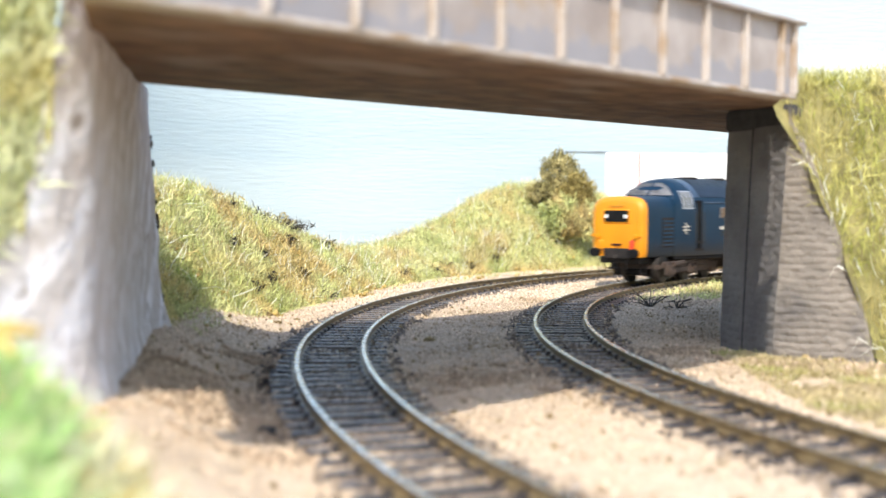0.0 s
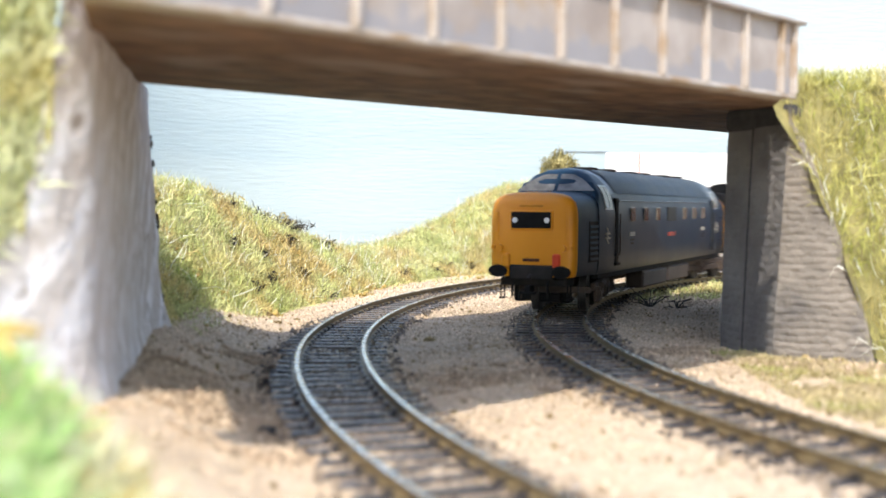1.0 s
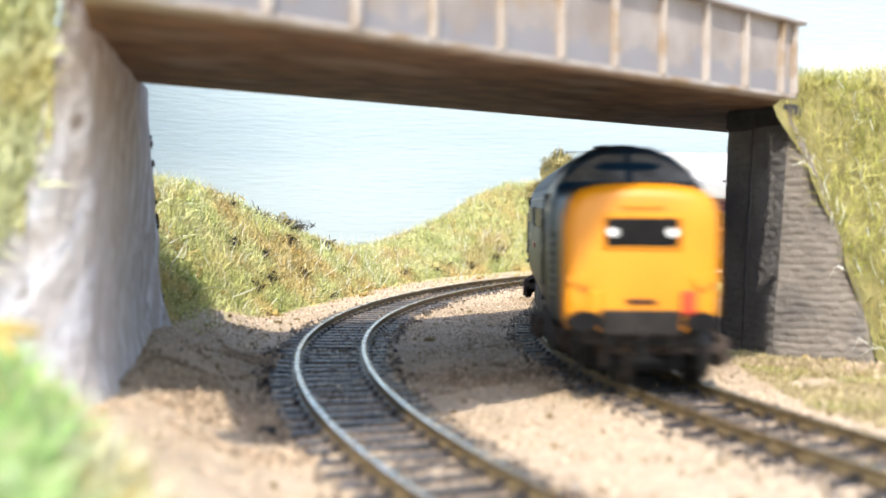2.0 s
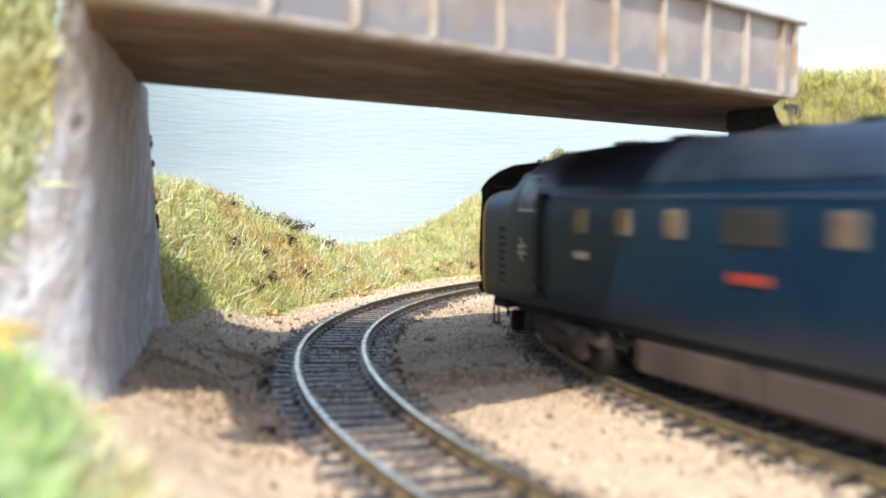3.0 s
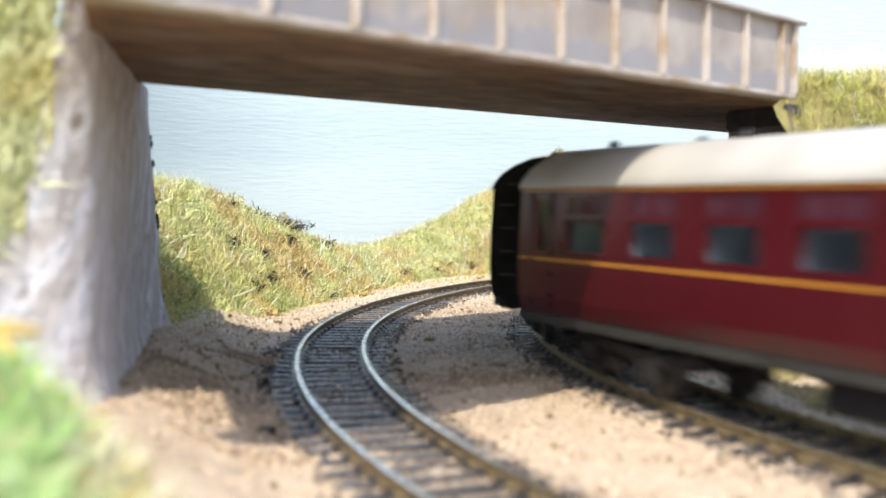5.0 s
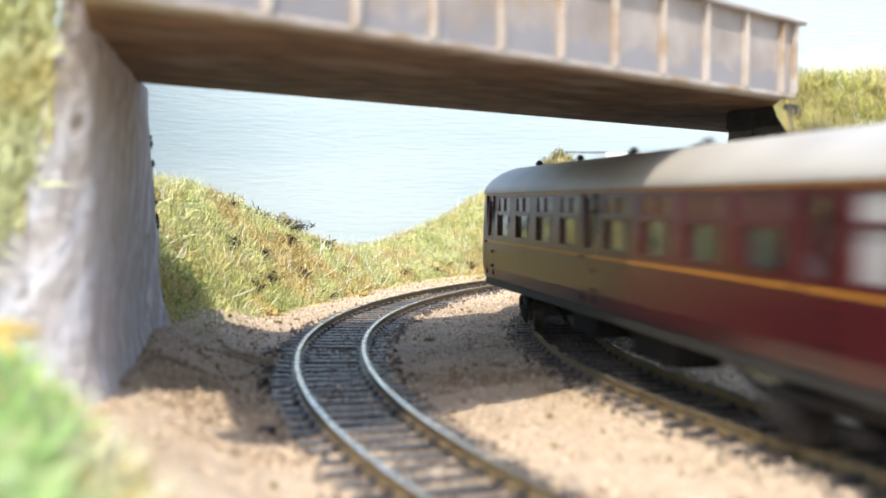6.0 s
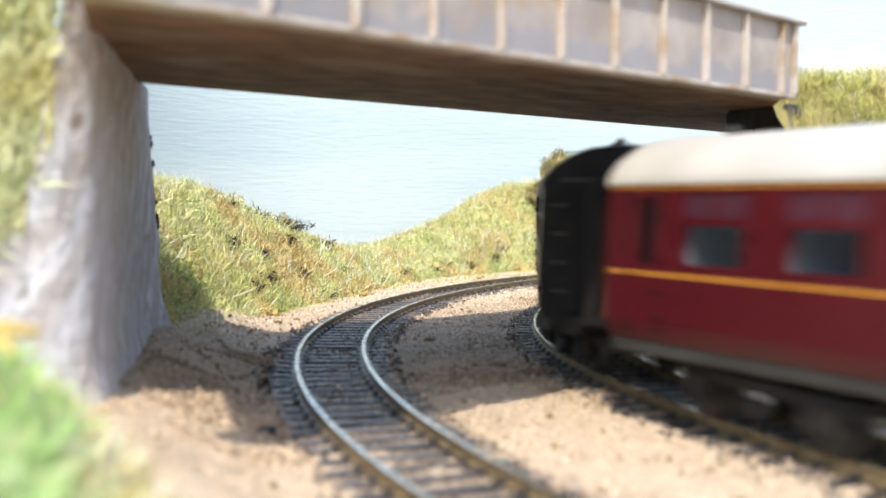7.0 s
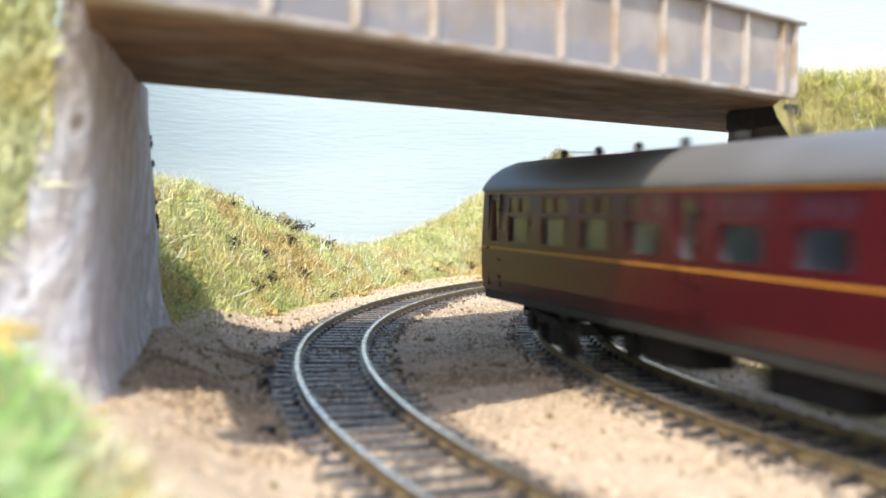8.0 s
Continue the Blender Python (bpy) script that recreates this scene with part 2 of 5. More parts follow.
dirty_foot(M["blue"], (0.030, 0.028, 0.026), 0.016, 0.026, 0.010)
dirty_foot(M["maroon"], (0.030, 0.012, 0.010), 0.017, 0.021, 0.008)
dirty_foot(M["render_wall"], (0.46, 0.40, 0.35), 0.004, 0.016, 0.016)
trickles(M["render_wall"], (0.46, 0.405, 0.37))


# ---- mesh helpers (all lengths in millimetres) ----
def part(name, bm, mat, parent=None, label="", smooth=False):
    bmesh.ops.recalc_face_normals(bm, faces=bm.faces)
    bmesh.ops.scale(bm, vec=(MM, MM, MM), verts=bm.verts)
    me = bpy.data.meshes.new(name)
    bm.to_mesh(me)
    bm.free()
    me.materials.append(M[mat])
    if smooth:
        me.polygons.foreach_set("use_smooth", [True] * len(me.polygons))
        me.set_sharp_from_angle(angle=radians(38))
    ob = new(name, me)
    if parent:
        ob.parent = parent
    if label:
        ob["label"] = label
    return ob


def box(bm, x0, x1, y0, y1, z0, z1, bevel=0.0):
    vs = bmesh.ops.create_cube(bm, size=1.0, matrix=Matrix.Translation(((x0 + x1) / 2, (y0 + y1) / 2, (z0 + z1) / 2)) @ Matrix.Diagonal((abs(x1 - x0), abs(y1 - y0), abs(z1 - z0), 1)))["verts"]
    if bevel:
        es = list({e for v in vs for e in v.link_edges})
        bmesh.ops.bevel(bm, geom=es, offset=bevel, segments=1, affect="EDGES")
    return vs


def cyl(bm, a, b, r0, r1=None, n=12):
    a, b = Vector(a), Vector(b)
    d = b - a
    m = Matrix.Translation((a + b) / 2) @ d.to_track_quat("Z", "Y").to_matrix().to_4x4()
    return bmesh.ops.create_cone(bm, cap_ends=True, segments=n, radius1=r0, radius2=r0 if r1 is None else r1, depth=d.length, matrix=m)["verts"]


def loft(bm, rings, close=True, caps=True):
    """Skin between rings of equal length."""
    vr = [[bm.verts.new(p) for p in ring] for ring in rings]
    n = len(rings[0])
    for a, b in zip(vr[:-1], vr[1:]):
        for i in range(n if close else n - 1):
            j = (i + 1) % n
            bm.faces.new((a[i], a[j], b[j], b[i]))
    if caps and close:
        bm.faces.new(list(reversed(vr[0])))
        bm.faces.new(vr[-1])
    return vr


def thing(name, label, category, group="", kind="", at=None):
    ob = new(name)
    ob.empty_display_size = 0.01
    if at is not None:
        ob.matrix_basis = at
    return tagged(ob, label, category, group, kind)


def mesh_from(name, verts, faces, mat, smooth=False):
    """verts in mm, as arrays."""
    me = bpy.data.meshes.new(name)
    v = np.asarray(verts, float) * MM
    f = np.asarray(faces, int)
    me.vertices.add(len(v))
    me.vertices.foreach_set("co", v.ravel())
    k = f.shape[1]
    me.loops.add(f.size)
    me.loops.foreach_set("vertex_index", f.ravel())
    me.polygons.add(len(f))
    me.polygons.foreach_set("loop_start", np.arange(0, f.size, k))
    me.polygons.foreach_set("loop_total", np.full(len(f), k))
    me.update(calc_edges=True)
    me.validate()
    me.materials.append(M[mat])
    if smooth:
        me.polygons.foreach_set("use_smooth", [True] * len(f))
    return new(name, me)


# ---- plan ----
CX, CY = 459.9, 332.3
IX, IY = 480.7, 335.2               # centre of the inner curve
R_OUT, R_IN = 489.8, 444.0          # centre lines of the two curved tracks
GAUGE = 16.5
TH_OUT, TH_IN = 3.62, 3.667        # where the curves end and the straights begin


def track_point(R, th, s):
    """Point and direction on a centre line; s > 0 on the straight towards the near end."""
    cx, cy = (CX, CY) if R == R_OUT else (IX, IY)
    if s > 0:
        n = Vector((math.cos(th), math.sin(th)))
        t = Vector((-math.sin(th), math.cos(th)))
        return Vector((cx, cy)) + n * R + t * s, t
    a = th + s / R
    return Vector((cx + R * math.cos(a), cy + R * math.sin(a))), Vector((-math.sin(a), math.cos(a)))


def smooth01(x):
    x = np.clip(x, 0, 1)
    return x * x * (3 - 2 * x)


def rough(x, y, f, seed=0.0):
    """Cheap smooth noise on arrays, about -1 to 1."""
    x, y = np.asarray(x, float), np.asarray(y, float)
    return (np.sin(x * f + 1.7 * np.sin(y * f * 0.83 + seed)) + np.sin(y * f * 1.31 + 2.1 * np.sin(x * f * 0.67 + seed * 2.3) + seed)) * 0.5


def ground_z(x, y):
    x, y = np.asarray(x, float), np.asarray(y, float)
    r = np.hypot(x - CX, y - CY)
    z = -3.1 + 0.22 * rough(x, y, 0.23) + 0.25 * rough(x, y, 0.061, 2.0)
    z = z + 9.0 * smooth01((r - R_OUT - 16) / 32) * smooth01((420 - y) / 80) * smooth01((330 - x) / 50)
    bed = np.minimum(np.abs(r - R_OUT), np.abs(np.hypot(x - IX, y - IY) - R_IN))
    return z + 0.4 * smooth01((17 - bed) / 4)


# ---- ground ----
def build_ground():
    xs = np.unique(np.concatenate([np.linspace(-420, -200, 8), np.arange(-200, 330, 2.5), np.linspace(330, 980, 14)]))
    ys = np.unique(np.concatenate([np.linspace(-980, 20, 14), np.arange(20, 760, 2.5), np.linspace(760, 1120, 10)]))
    X, Y = np.meshgrid(xs, ys)
    Z = ground_z(X, Y) + np.random.normal(0, 0.14, X.shape)
    n, m = X.shape
    idx = np.arange(n * m).reshape(n, m)
    f = np.stack([idx[:-1, :-1], idx[:-1, 1:], idx[1:, 1:], idx[1:, :-1]], -1).reshape(-1, 4)
    ob = mesh_from("ground", np.stack([X, Y, Z], -1).reshape(-1, 3), f, "ballast", True)
    tagged(ob, "beige scatter and fine ballast over a layout baseboard", "ground", kind="structure")


build_ground()


# ---- track ----
def sweep_rail(R, th, s0, s1, off, prof, step=6.0):
    """Profile (lateral, height) swept along a rail."""
    bm = bmesh.new()
    n = max(2, int((s1 - s0) / step))
    rings = []
    for i in range(n + 1):
        p, t = track_point(R, th, s0 + (s1 - s0) * i / n)
        side = Vector((-t.y, t.x))
        rings.append([(p.x + side.x * (off + a), p.y + side.y * (off + a), z) for a, z in prof])
    loft(bm, rings)
    return bm


def sleeper_mesh():
    bm = bmesh.new()
    box(bm, -1.45, 1.45, -14.6, 14.6, -3.9, -2.1, 0.25)
    for o in (-1, 1):
        for e in (-1.35, 1.35):
            box(bm, -1.1, 1.1, o * GAUGE / 2 + e * 1.0 - 0.55, o * GAUGE / 2 + e + 0.55, -2.15, -1.35)
    bmesh.ops.scale(bm, vec=(MM,) * 3, verts=bm.verts)
    me = bpy.data.meshes.new("sleeper")
    bm.to_mesh(me)
    bm.free()
    me.materials.append(M["sleeper"])
    return me


def build_track(name, R, th, s0, s1, far, pitch, label):
    tr = thing(name, label, "track", "curved tracks", "structure")
    web = [(-1.3, -2.1), (-1.3, -1.85), (-0.35, -1.6), (-0.35, -0.75), (-0.55, -0.6), (-0.55, -0.02), (0.55, -0.02), (0.55, -0.6), (0.35, -0.75), (0.35, -1.6), (1.3, -1.85), (1.3, -2.1)]
    head = [(-0.48, -0.05), (-0.5, -0.03), (-0.36, 0.03), (0.36, 0.03), (0.5, -0.03), (0.48, -0.05)]
    for off in (GAUGE / 2, -GAUGE / 2):
        rail = part("rail", sweep_rail(R, th, s0, s1, off, web), "rail_side", tr, "brown-weathered nickel rail", True)
        part("rail_head", sweep_rail(R, th, s0, s1, off, head), "rail_top", rail, "worn bright running surface", True)
    me = sleeper_mesh()
    rnd = random.Random(R)
    rest = bmesh.new()
    s = s1 - 2
    while s > s0:
        p, t = track_point(R, th, s)
        a = math.atan2(t.y, t.x) + rnd.uniform(-0.02, 0.02)
        if s > far:
            ob = new("sleeper", me)
            ob.matrix_basis = pose(p.x * MM, p.y * MM, rnd.uniform(-0.15, 0.05) * MM, 0, 0, math.degrees(a))
            ob.parent = tr
        else:
            vs = box(rest, -1.7, 1.7, -15.5, 15.5, -3.9, -2.1)
            bmesh.ops.transform(rest, matrix=Matrix.Translation((p.x, p.y, 0)) @ Matrix.Rotation(a, 4, "Z"), verts=vs)
        s -= pitch
    tagged(part("sleeper_run", rest, "sleeper", tr, "sleepers of the hidden stretch"), kind="stuff")
    return tr


# ---- sky board and light gap ----
def build_backdrop():
    path = [(-219.0, 430.0), (-219.8, 560.0)]
    for a in np.linspace(178, 90, 16):
        path.append((-65 + 155 * math.cos(radians(a)), 665 + 155 * math.sin(radians(a))))
    path.append((-20.0, 820.0))
    path.append((79.8, 820.0))
    gx0, gx1, gz = 114.9, 420.0, 74.8
    bm = bmesh.new()
    rings = [[(x, y, -5), (x, y, 132), (x - 2, y + 4, 132), (x - 2, y + 4, -5)] for x, y in path]
    loft(bm, rings)
    ob = part("wall_sky", bm, "skyboard", None, "", True)
    tagged(ob, "pale blue brush-painted curved sky board", "backdrop", kind="structure")
    bm = bmesh.new()
    box(bm, -66, gx0, 820.3, 825, -5, gz)
    box(bm, -66, 900, 820.3, 825, gz, 200)
    box(bm, gx1, 900, 820.2, 825, -5, gz)
    ob = part("wall_exit", bm, "skyboard")
    tagged(ob, "pale blue painted panel with a train exit opening", "backdrop", kind="structure")
    bm = bmesh.new()
    box(bm, 40, 960, 1010, 1016, -5, 220)
    tagged(part("wall_white", bm, "white_board"), "bright white board beyond the exit opening", "wall", kind="structure")
    bm = bmesh.new()
    box(bm, 80.0, gx0, 819.7, 820.25, gz - 0.2, gz + 0.25)
    tagged(part("trim", bm, "tank"), "thin dark panel joint in the sky board", "trim", kind="structure")
    bm = bmesh.new()
    box(bm, 170.4, 171.4, 1008.5, 1010.2, -4, 120, 0.3)
    tagged(part("rod", bm, "red"), "thin red upright rod beyond the opening", "rod")


# ---- bridge ----
U = Vector((0.690, 0.724)).normalized()      # along the span, towards the far pier
Wd = Vector((-U.y, U.x))                    # across the deck, away from the front girder
F0 = Vector((93.0, 306.0))                  # far end of the front girder, on plan
SOF, TOP = 66.6, 86.0


def obox(bm, u0, u1, w0, w1, z0, z1, bevel=0.0):
    """A box in the bridge's own axes: u along the span, w across."""
    box(bm, u0, u1, w0, w1, z0, z1, bevel)


FRONT_W, FRONT_U, FRONT_SOF, FRONT_TOP = -21.5, -44.6, 62.0, 77.6     # front girder: across, far end, bottom and top


def build_bridge():
    br = thing("road_bridge", "grey girder bridge with brown plank soffit over both tracks", "bridge", at=pose(F0.x * MM, F0.y * MM, 0, 0, 0, math.degrees(math.atan2(U.y, U.x))))
    bm = bmesh.new()
    q = [(-217, -18), (FRONT_U - 1, -18), (-15, -3), (2, 8), (130, 92), (-148, 92)]
    rings = [[(u, w, z - 3.2 * (92 - w) / 110 - (1.8 if u < -140 and w > 50 else 0)) for u, w in q] for z in (SOF, SOF + 5)]
    loft(bm, rings)
    part("deck", bm, "deck", br, "brown stained wooden deck underside")
    bm = bmesh.new()
    q = [(-217, -17.8), (FRONT_U - 1.2, -17.8), (-15.4, -2.8), (1.6, 8), (135, 91.8), (-148, 91.8)]
    loft(bm, [[(u, w, SOF + 7) for u, w in q], [(u, w, SOF + 9) for u, w in q]])
    part("roadway", bm, "girder", br, "grey roadway slab between the girders")
    for w, u0, u1, zb, zt in ((FRONT_W, -222, FRONT_U, FRONT_SOF, FRONT_TOP), (92, -148, 130, SOF + 0.2, TOP)):
        front = w < 0
        bm = bmesh.new()
        obox(bm, u0, u1, w, w + 3, zb, zt)
        g = part("girder", bm, "girder_plate", br, "grey painted plate girder with rust stains")
        bm = bmesh.new()
        obox(bm, u0, u1 + 2.6, w - 2.2, w + 5.2, zt, zt + 1.0, 0.3)
        part("coping", bm, "girder", g)
        if front:
            bm = bmesh.new()
            obox(bm, u0, u1, w - 1.0, w + 4.0, zb - 0.8, zb + 0.1, 0.2)
            part("flange", bm, "rust_tan", g, "chipped brown lower flange")
        ends = [u1 - 0.7]
        u = u1 - 6.6
        while u > u0 + 1:
            ends.append(u)
            u -= 15.6 if front else 16.3
        for u in ends:
            bm = bmesh.new()
            obox(bm, u - 0.6, u + 0.6, *((w - 1.4, w + 0.2) if front else (w + 2.8, w + 4.4)), zb + 0.1, zt + 0.1, 0.22)
            part("stiffener", bm, "rust_tan", g, "rust-edged vertical stiffener")
    return br


# far abutment on plan: pier face from PIER_A to PIER_B, then the wing wall along WING_D
PIER_A, PIER_B = Vector((80.6, 333.0)), Vector((88.8, 308.0))
WING_D = Vector((0.887, -0.462)).normalized()
WING = ((-0.5, 61.5), (4.0, 54.0), (8.0, 45.5), (14.0, 31.0), (19.0, 19.0), (23.0, 7.5), (25.5, -3.0), (34.0, -4.5))   # along the wing, top height
NEAR_WALL = ((-97.0, 136.0), (-81.0, 151.0), (-69.0, 162.0), (-61.0, 169.0), (-56.9, 173.4), (-54.6, 179.0), (-54.7, 184.5), (-55.9, 190.5), (-76.5, 300.0))
NEAR_TOP = ((130.0, 0.0), (150.0, 5.0), (160.0, 17.0), (165.0, 26.0), (168.0, 33.0), (170.4, 42.0), (172.6, 56.0), (174.5, 72.0), (178.0, 86.0))


def near_wall_x(y):
    return np.interp(y, [p[1] for p in NEAR_WALL], [p[0] for p in NEAR_WALL])


def lay_courses(parent, mat, rnd, a, d, lean, k1, top, high, proud):
    """Long wavy stones course by course on a battered wall: a is the foot's start, d runs along it, lean(k) shifts the wall per mm of height."""
    out = Vector((d.y, -d.x))
    for row in range(int(70 / high)):
        z0 = -4.5 + row * high
        k = -0.2
        while k < k1 - 0.5:
            end = min(k + rnd.uniform(6.0, 17.0), k1)
            end = k1 if k1 - end < 2.5 else end
            while end > k + 2 and z0 + high > top(end):
                end -= 1.0
            if end <= k + 2:
                break
            bm = bmesh.new()
            rings = []
            n = max(3, int((end - k) / 1.1))
            for i in range(n + 1):
                q = k + (end - k) * i / n
                wave = 0.22 * math.sin(q * 0.42 + row * 0.7) + 0.12 * math.sin(q * 1.1 + row * 4.1)
                thick = proud * (0.55 + 0.45 * math.sin(q * 0.9 + row * 2.7)) + rnd.uniform(-0.35, 0.35) * proud
                lip = thick if 0 < i < n else thick * 0.4
                ring = []
                for o, z in ((-0.3, z0), (0.02, z0), (lip * 0.8, z0 + high * 0.25 + rnd.uniform(-0.1, 0.1)), (lip, z0 + high * 0.62 + rnd.uniform(-0.15, 0.15)), (0.02, z0 + high * 0.9), (-0.3, z0 + high * 0.9)):
                    p = a + d * q + lean(q) * max(z, 0) + out * o
                    ring.append((p.x, p.y, z + wave))
                rings.append(ring)
            loft(bm, rings)
            part("stone", bm, mat, parent, "", True)
            k = end + 0.05


def build_abutments():
    ob = thing("abutment", "dark grey coursed stone bridge abutment with wing wall", "abutment", "bridge abutments")
    lean_a, lean_b = Vector((0.022, 0.0)), Vector((0.058, 0.0))
    top = SOF - 2.6
    bm = bmesh.new()
    rings = []
    for z in (-6, 0, 20, 45, top):
        a, b = PIER_A + lean_a * max(z, 0), PIER_B + lean_b * max(z, 0)
        rings.append([(p.x, p.y, z) for p in (a, b, b + Vector((13, 50)), Vector((132, 458)), Vector((114, 458)))])
    loft(bm, rings)
    pier = part("pier", bm, "stone_shaded", ob, "stone face under the bridge, coloured darker for its shade")
    d = (PIER_B - PIER_A).normalized()
    out = Vector((d.y, -d.x))
    bm = bmesh.new()
    j = PIER_A + d * 11.2
    rings = []
    for z in (-4, 20, 45, top - 2):
        p = j + lean_a.lerp(lean_b, 0.43) * max(z, 0)
        rings.append([(p.x, p.y, z), (p.x + d.x * 0.3, p.y + d.y * 0.3, z), (p.x + d.x * 0.3 + out.x * 0.5, p.y + d.y * 0.3 + out.y * 0.5, z), (p.x + out.x * 0.5, p.y + out.y * 0.5, z)])
    loft(bm, rings)
    part("joint_line", bm, "joint_pad_shade", pier, "dark upright joint in the stone face")
    bm = bmesh.new()
    a, b = PIER_A + lean_a * top - d * 0.8 + out * 0.9, PIER_B + lean_b * top - d * 1.5 + out * 0.9
    loft(bm, [[(v.x, v.y, z) for v in (a, b, b - out * 6, a - out * 6)] for z in (top - 5.5, top + 0.6)])
    bmesh.ops.bevel(bm, geom=bm.edges[:], offset=0.7, segments=2, affect="EDGES")
    # same stone as the pier; shade under the deck put into its colour
    part("bearing_pad", bm, "joint_pad_shade", pier, "rounded bearing course, darkened for the shade below the deck")
    wd, back = WING_D, Vector((-WING_D.y, WING_D.x))
    bm = bmesh.new()
    rings = []
    for k, z in WING:
        p = PIER_B + wd * k
        q = p + lean_b * max(z, 0)
        rings.append([(p.x, p.y, -6), (q.x, q.y, z), (q.x + back.x * 4, q.y + back.y * 4, z), (p.x + back.x * 4, p.y + back.y * 4, -6)])
    loft(bm, rings)
    wing = part("wing_wall", bm, "stone_sunlit", ob, "grey coursed stone wing wall, coloured lighter and warmer for sunlight")
    rnd = random.Random(5)
    ks = [k for k, _ in WING]
    zs = [z for _, z in WING]
    lay_courses(pier, "stone_shaded", rnd, PIER_A + out * 0.02, d, lambda k: lean_a.lerp(lean_b, k / (PIER_B - PIER_A).length), (PIER_B - PIER_A).length, lambda k: top - 5.0, 2.2, 0.2)
    lay_courses(wing, "stone_sunlit", rnd, PIER_B, wd, lambda k: lean_b, 27.0, lambda k: np.interp(k, ks, zs), 1.9, 0.36)
    # near wall, outside the outer track: a splayed wing that rounds into the face under the deck
    ob = thing("abutment", "pale grey plastered bridge abutment with streaked face", "abutment", "bridge abutments")
    ys = np.concatenate([np.linspace(138, 192, 26), np.linspace(196, 300, 22)])
    bm = bmesh.new()
    rings = []
    n1 = Vector((NEAR_WALL[-1]))
    for f in np.linspace(0, 1, 26):
        ring = []
        for y in ys:
            x = float(near_wall_x(y))
            high = float(np.interp(y, [p[0] for p in NEAR_TOP], [p[1] for p in NEAR_TOP])) if y < 177 else SOF - 0.6 + 14.0 * float(smooth01((186 - y) / 9))
            z = -6 + (high + 6) * f
            k = (y - 178) / 122
            flare = 4.2 * smooth01((16 - z) / 24) + 0.30 * rough(y + z * 0.8, z, 0.22, 1.0) + 0.16 * rough(y * 0.6 + z, z * 0.35, 0.7, 4.0)
            flare += 4.4 * smooth01((k - 0.84) / 0.16) * min(1.0, max(0.0, (62 - z) / 62))
            ring.append((x + float(flare), y, z))
        zb = ring[-1][2]
        ring += [(n1.x - 40, n1.y, zb), (-110, 180, zb), (-106, 138, ring[0][2])]
        rings.append(ring)
    loft(bm, rings)
    part("pier", bm, "render_wall", ob, "pale plaster face with trickled streaks", True)
    # flaked dark chips along the far edge of the wall
    rnd = random.Random(9)
    for i in range(16):
        z = rnd.choice((58, 52, 50, 36, 33, 30, 22, 12)) + rnd.uniform(-3, 3)
        bm = bmesh.new()
        bmesh.ops.create_icosphere(bm, subdivisions=1, radius=rnd.uniform(0.35, 0.8))
        for v in bm.verts:
            v.co = Vector((v.co.x * 0.8, v.co.y, v.co.z * rnd.uniform(0.8, 2.2))) + Vector((n1.x + 0.15 + 4.4 * min(1.0, max(0.0, (62 - z) / 62)), n1.y - rnd.uniform(0.0, 0.6), z))
        part("chip", bm, "twig", ob)


# ---- grassy banks ----
BANK = [(100.0, 44.0), (127.0, 48.0), (130.5, 50.0), (134.3, 47.0), (136.6, 40.0), (139.5, 26.0), (145.0, 10.5), (150.2, 8.0), (156.8, 19.0), (164.0, 36.0), (166.7, 41.0), (172.0, 43.0), (190.0, 43.0)]


def bank_z(x, y):
    """Grass bank along the outside of the outer track."""
    x, y = np.asarray(x, float), np.asarray(y, float)
    r = np.hypot(x - CX, y - CY)
    a = np.degrees(np.arctan2(y - CY, x - CX)) % 360
    top = np.interp(a, [k for k, _ in BANK], [h for _, h in BANK])
    foot = np.interp(a, [100, 133, 146, 162, 180], [R_OUT + 68, R_OUT + 66, R_OUT + 57, R_OUT + 38, R_OUT + 37])
    fall = 1 - smooth01((r - R_OUT - 112) / 45)
    return -4 + (top + 4) * fall * smooth01((r - foot + 5) / 54) ** 0.85 + (1.7 * rough(x, y, 0.16, 1.0) + 1.5 * rough(x, y, 0.33, 4.0)) * smooth01((r - foot) / 15)


def wing_axes(x, y):
    """Distance along the far wing wall from the pier's corner, and distance behind it."""
    dx, dy = x - PIER_B.x, y - PIER_B.y
    return dx * WING_D.x + dy * WING_D.y, dy * WING_D.x - dx * WING_D.y


def right_z(x, y):
    """Steep bank over the far wing wall."""
    x, y = np.asarray(x, float), np.asarray(y, float)
    k, off = wing_axes(x, y)
    lim = np.interp(k, [q for q, _ in WING], [z for _, z in WING]) + 0.6
    z = np.minimum(lim + 2.1 * np.clip(off - 0.5, 0, 200), 70.5 + 0.10 * (x - 110))
    return z + 1.5 * rough(x, y, 0.2, 3.0)


def left_z(x, y):
    """Near bank beside the camera, running up behind the wing wall."""
    x, y = np.asarray(x, float), np.asarray(y, float)
    gap = near_wall_x(y) - x
    edge = np.interp(y, [40, 90, 130, 165, 220], [-9, -17, -27, -49, -60])
    low = -4 + 0.8 * np.clip(edge - x, -3, 26)
    high = np.interp(y, [p[0] for p in NEAR_TOP], [p[1] for p in NEAR_TOP])
    rise = np.minimum(high + 0.5 + 1.7 * np.clip(gap - 1, 0, 60), np.interp(y, [136, 150, 168, 180], [8, 34, 74, 92]))
    return np.where((gap > -1.2) & (y > 134), np.maximum(rise, low), low) + 1.0 * rough(x, y, 0.25, 5.0)


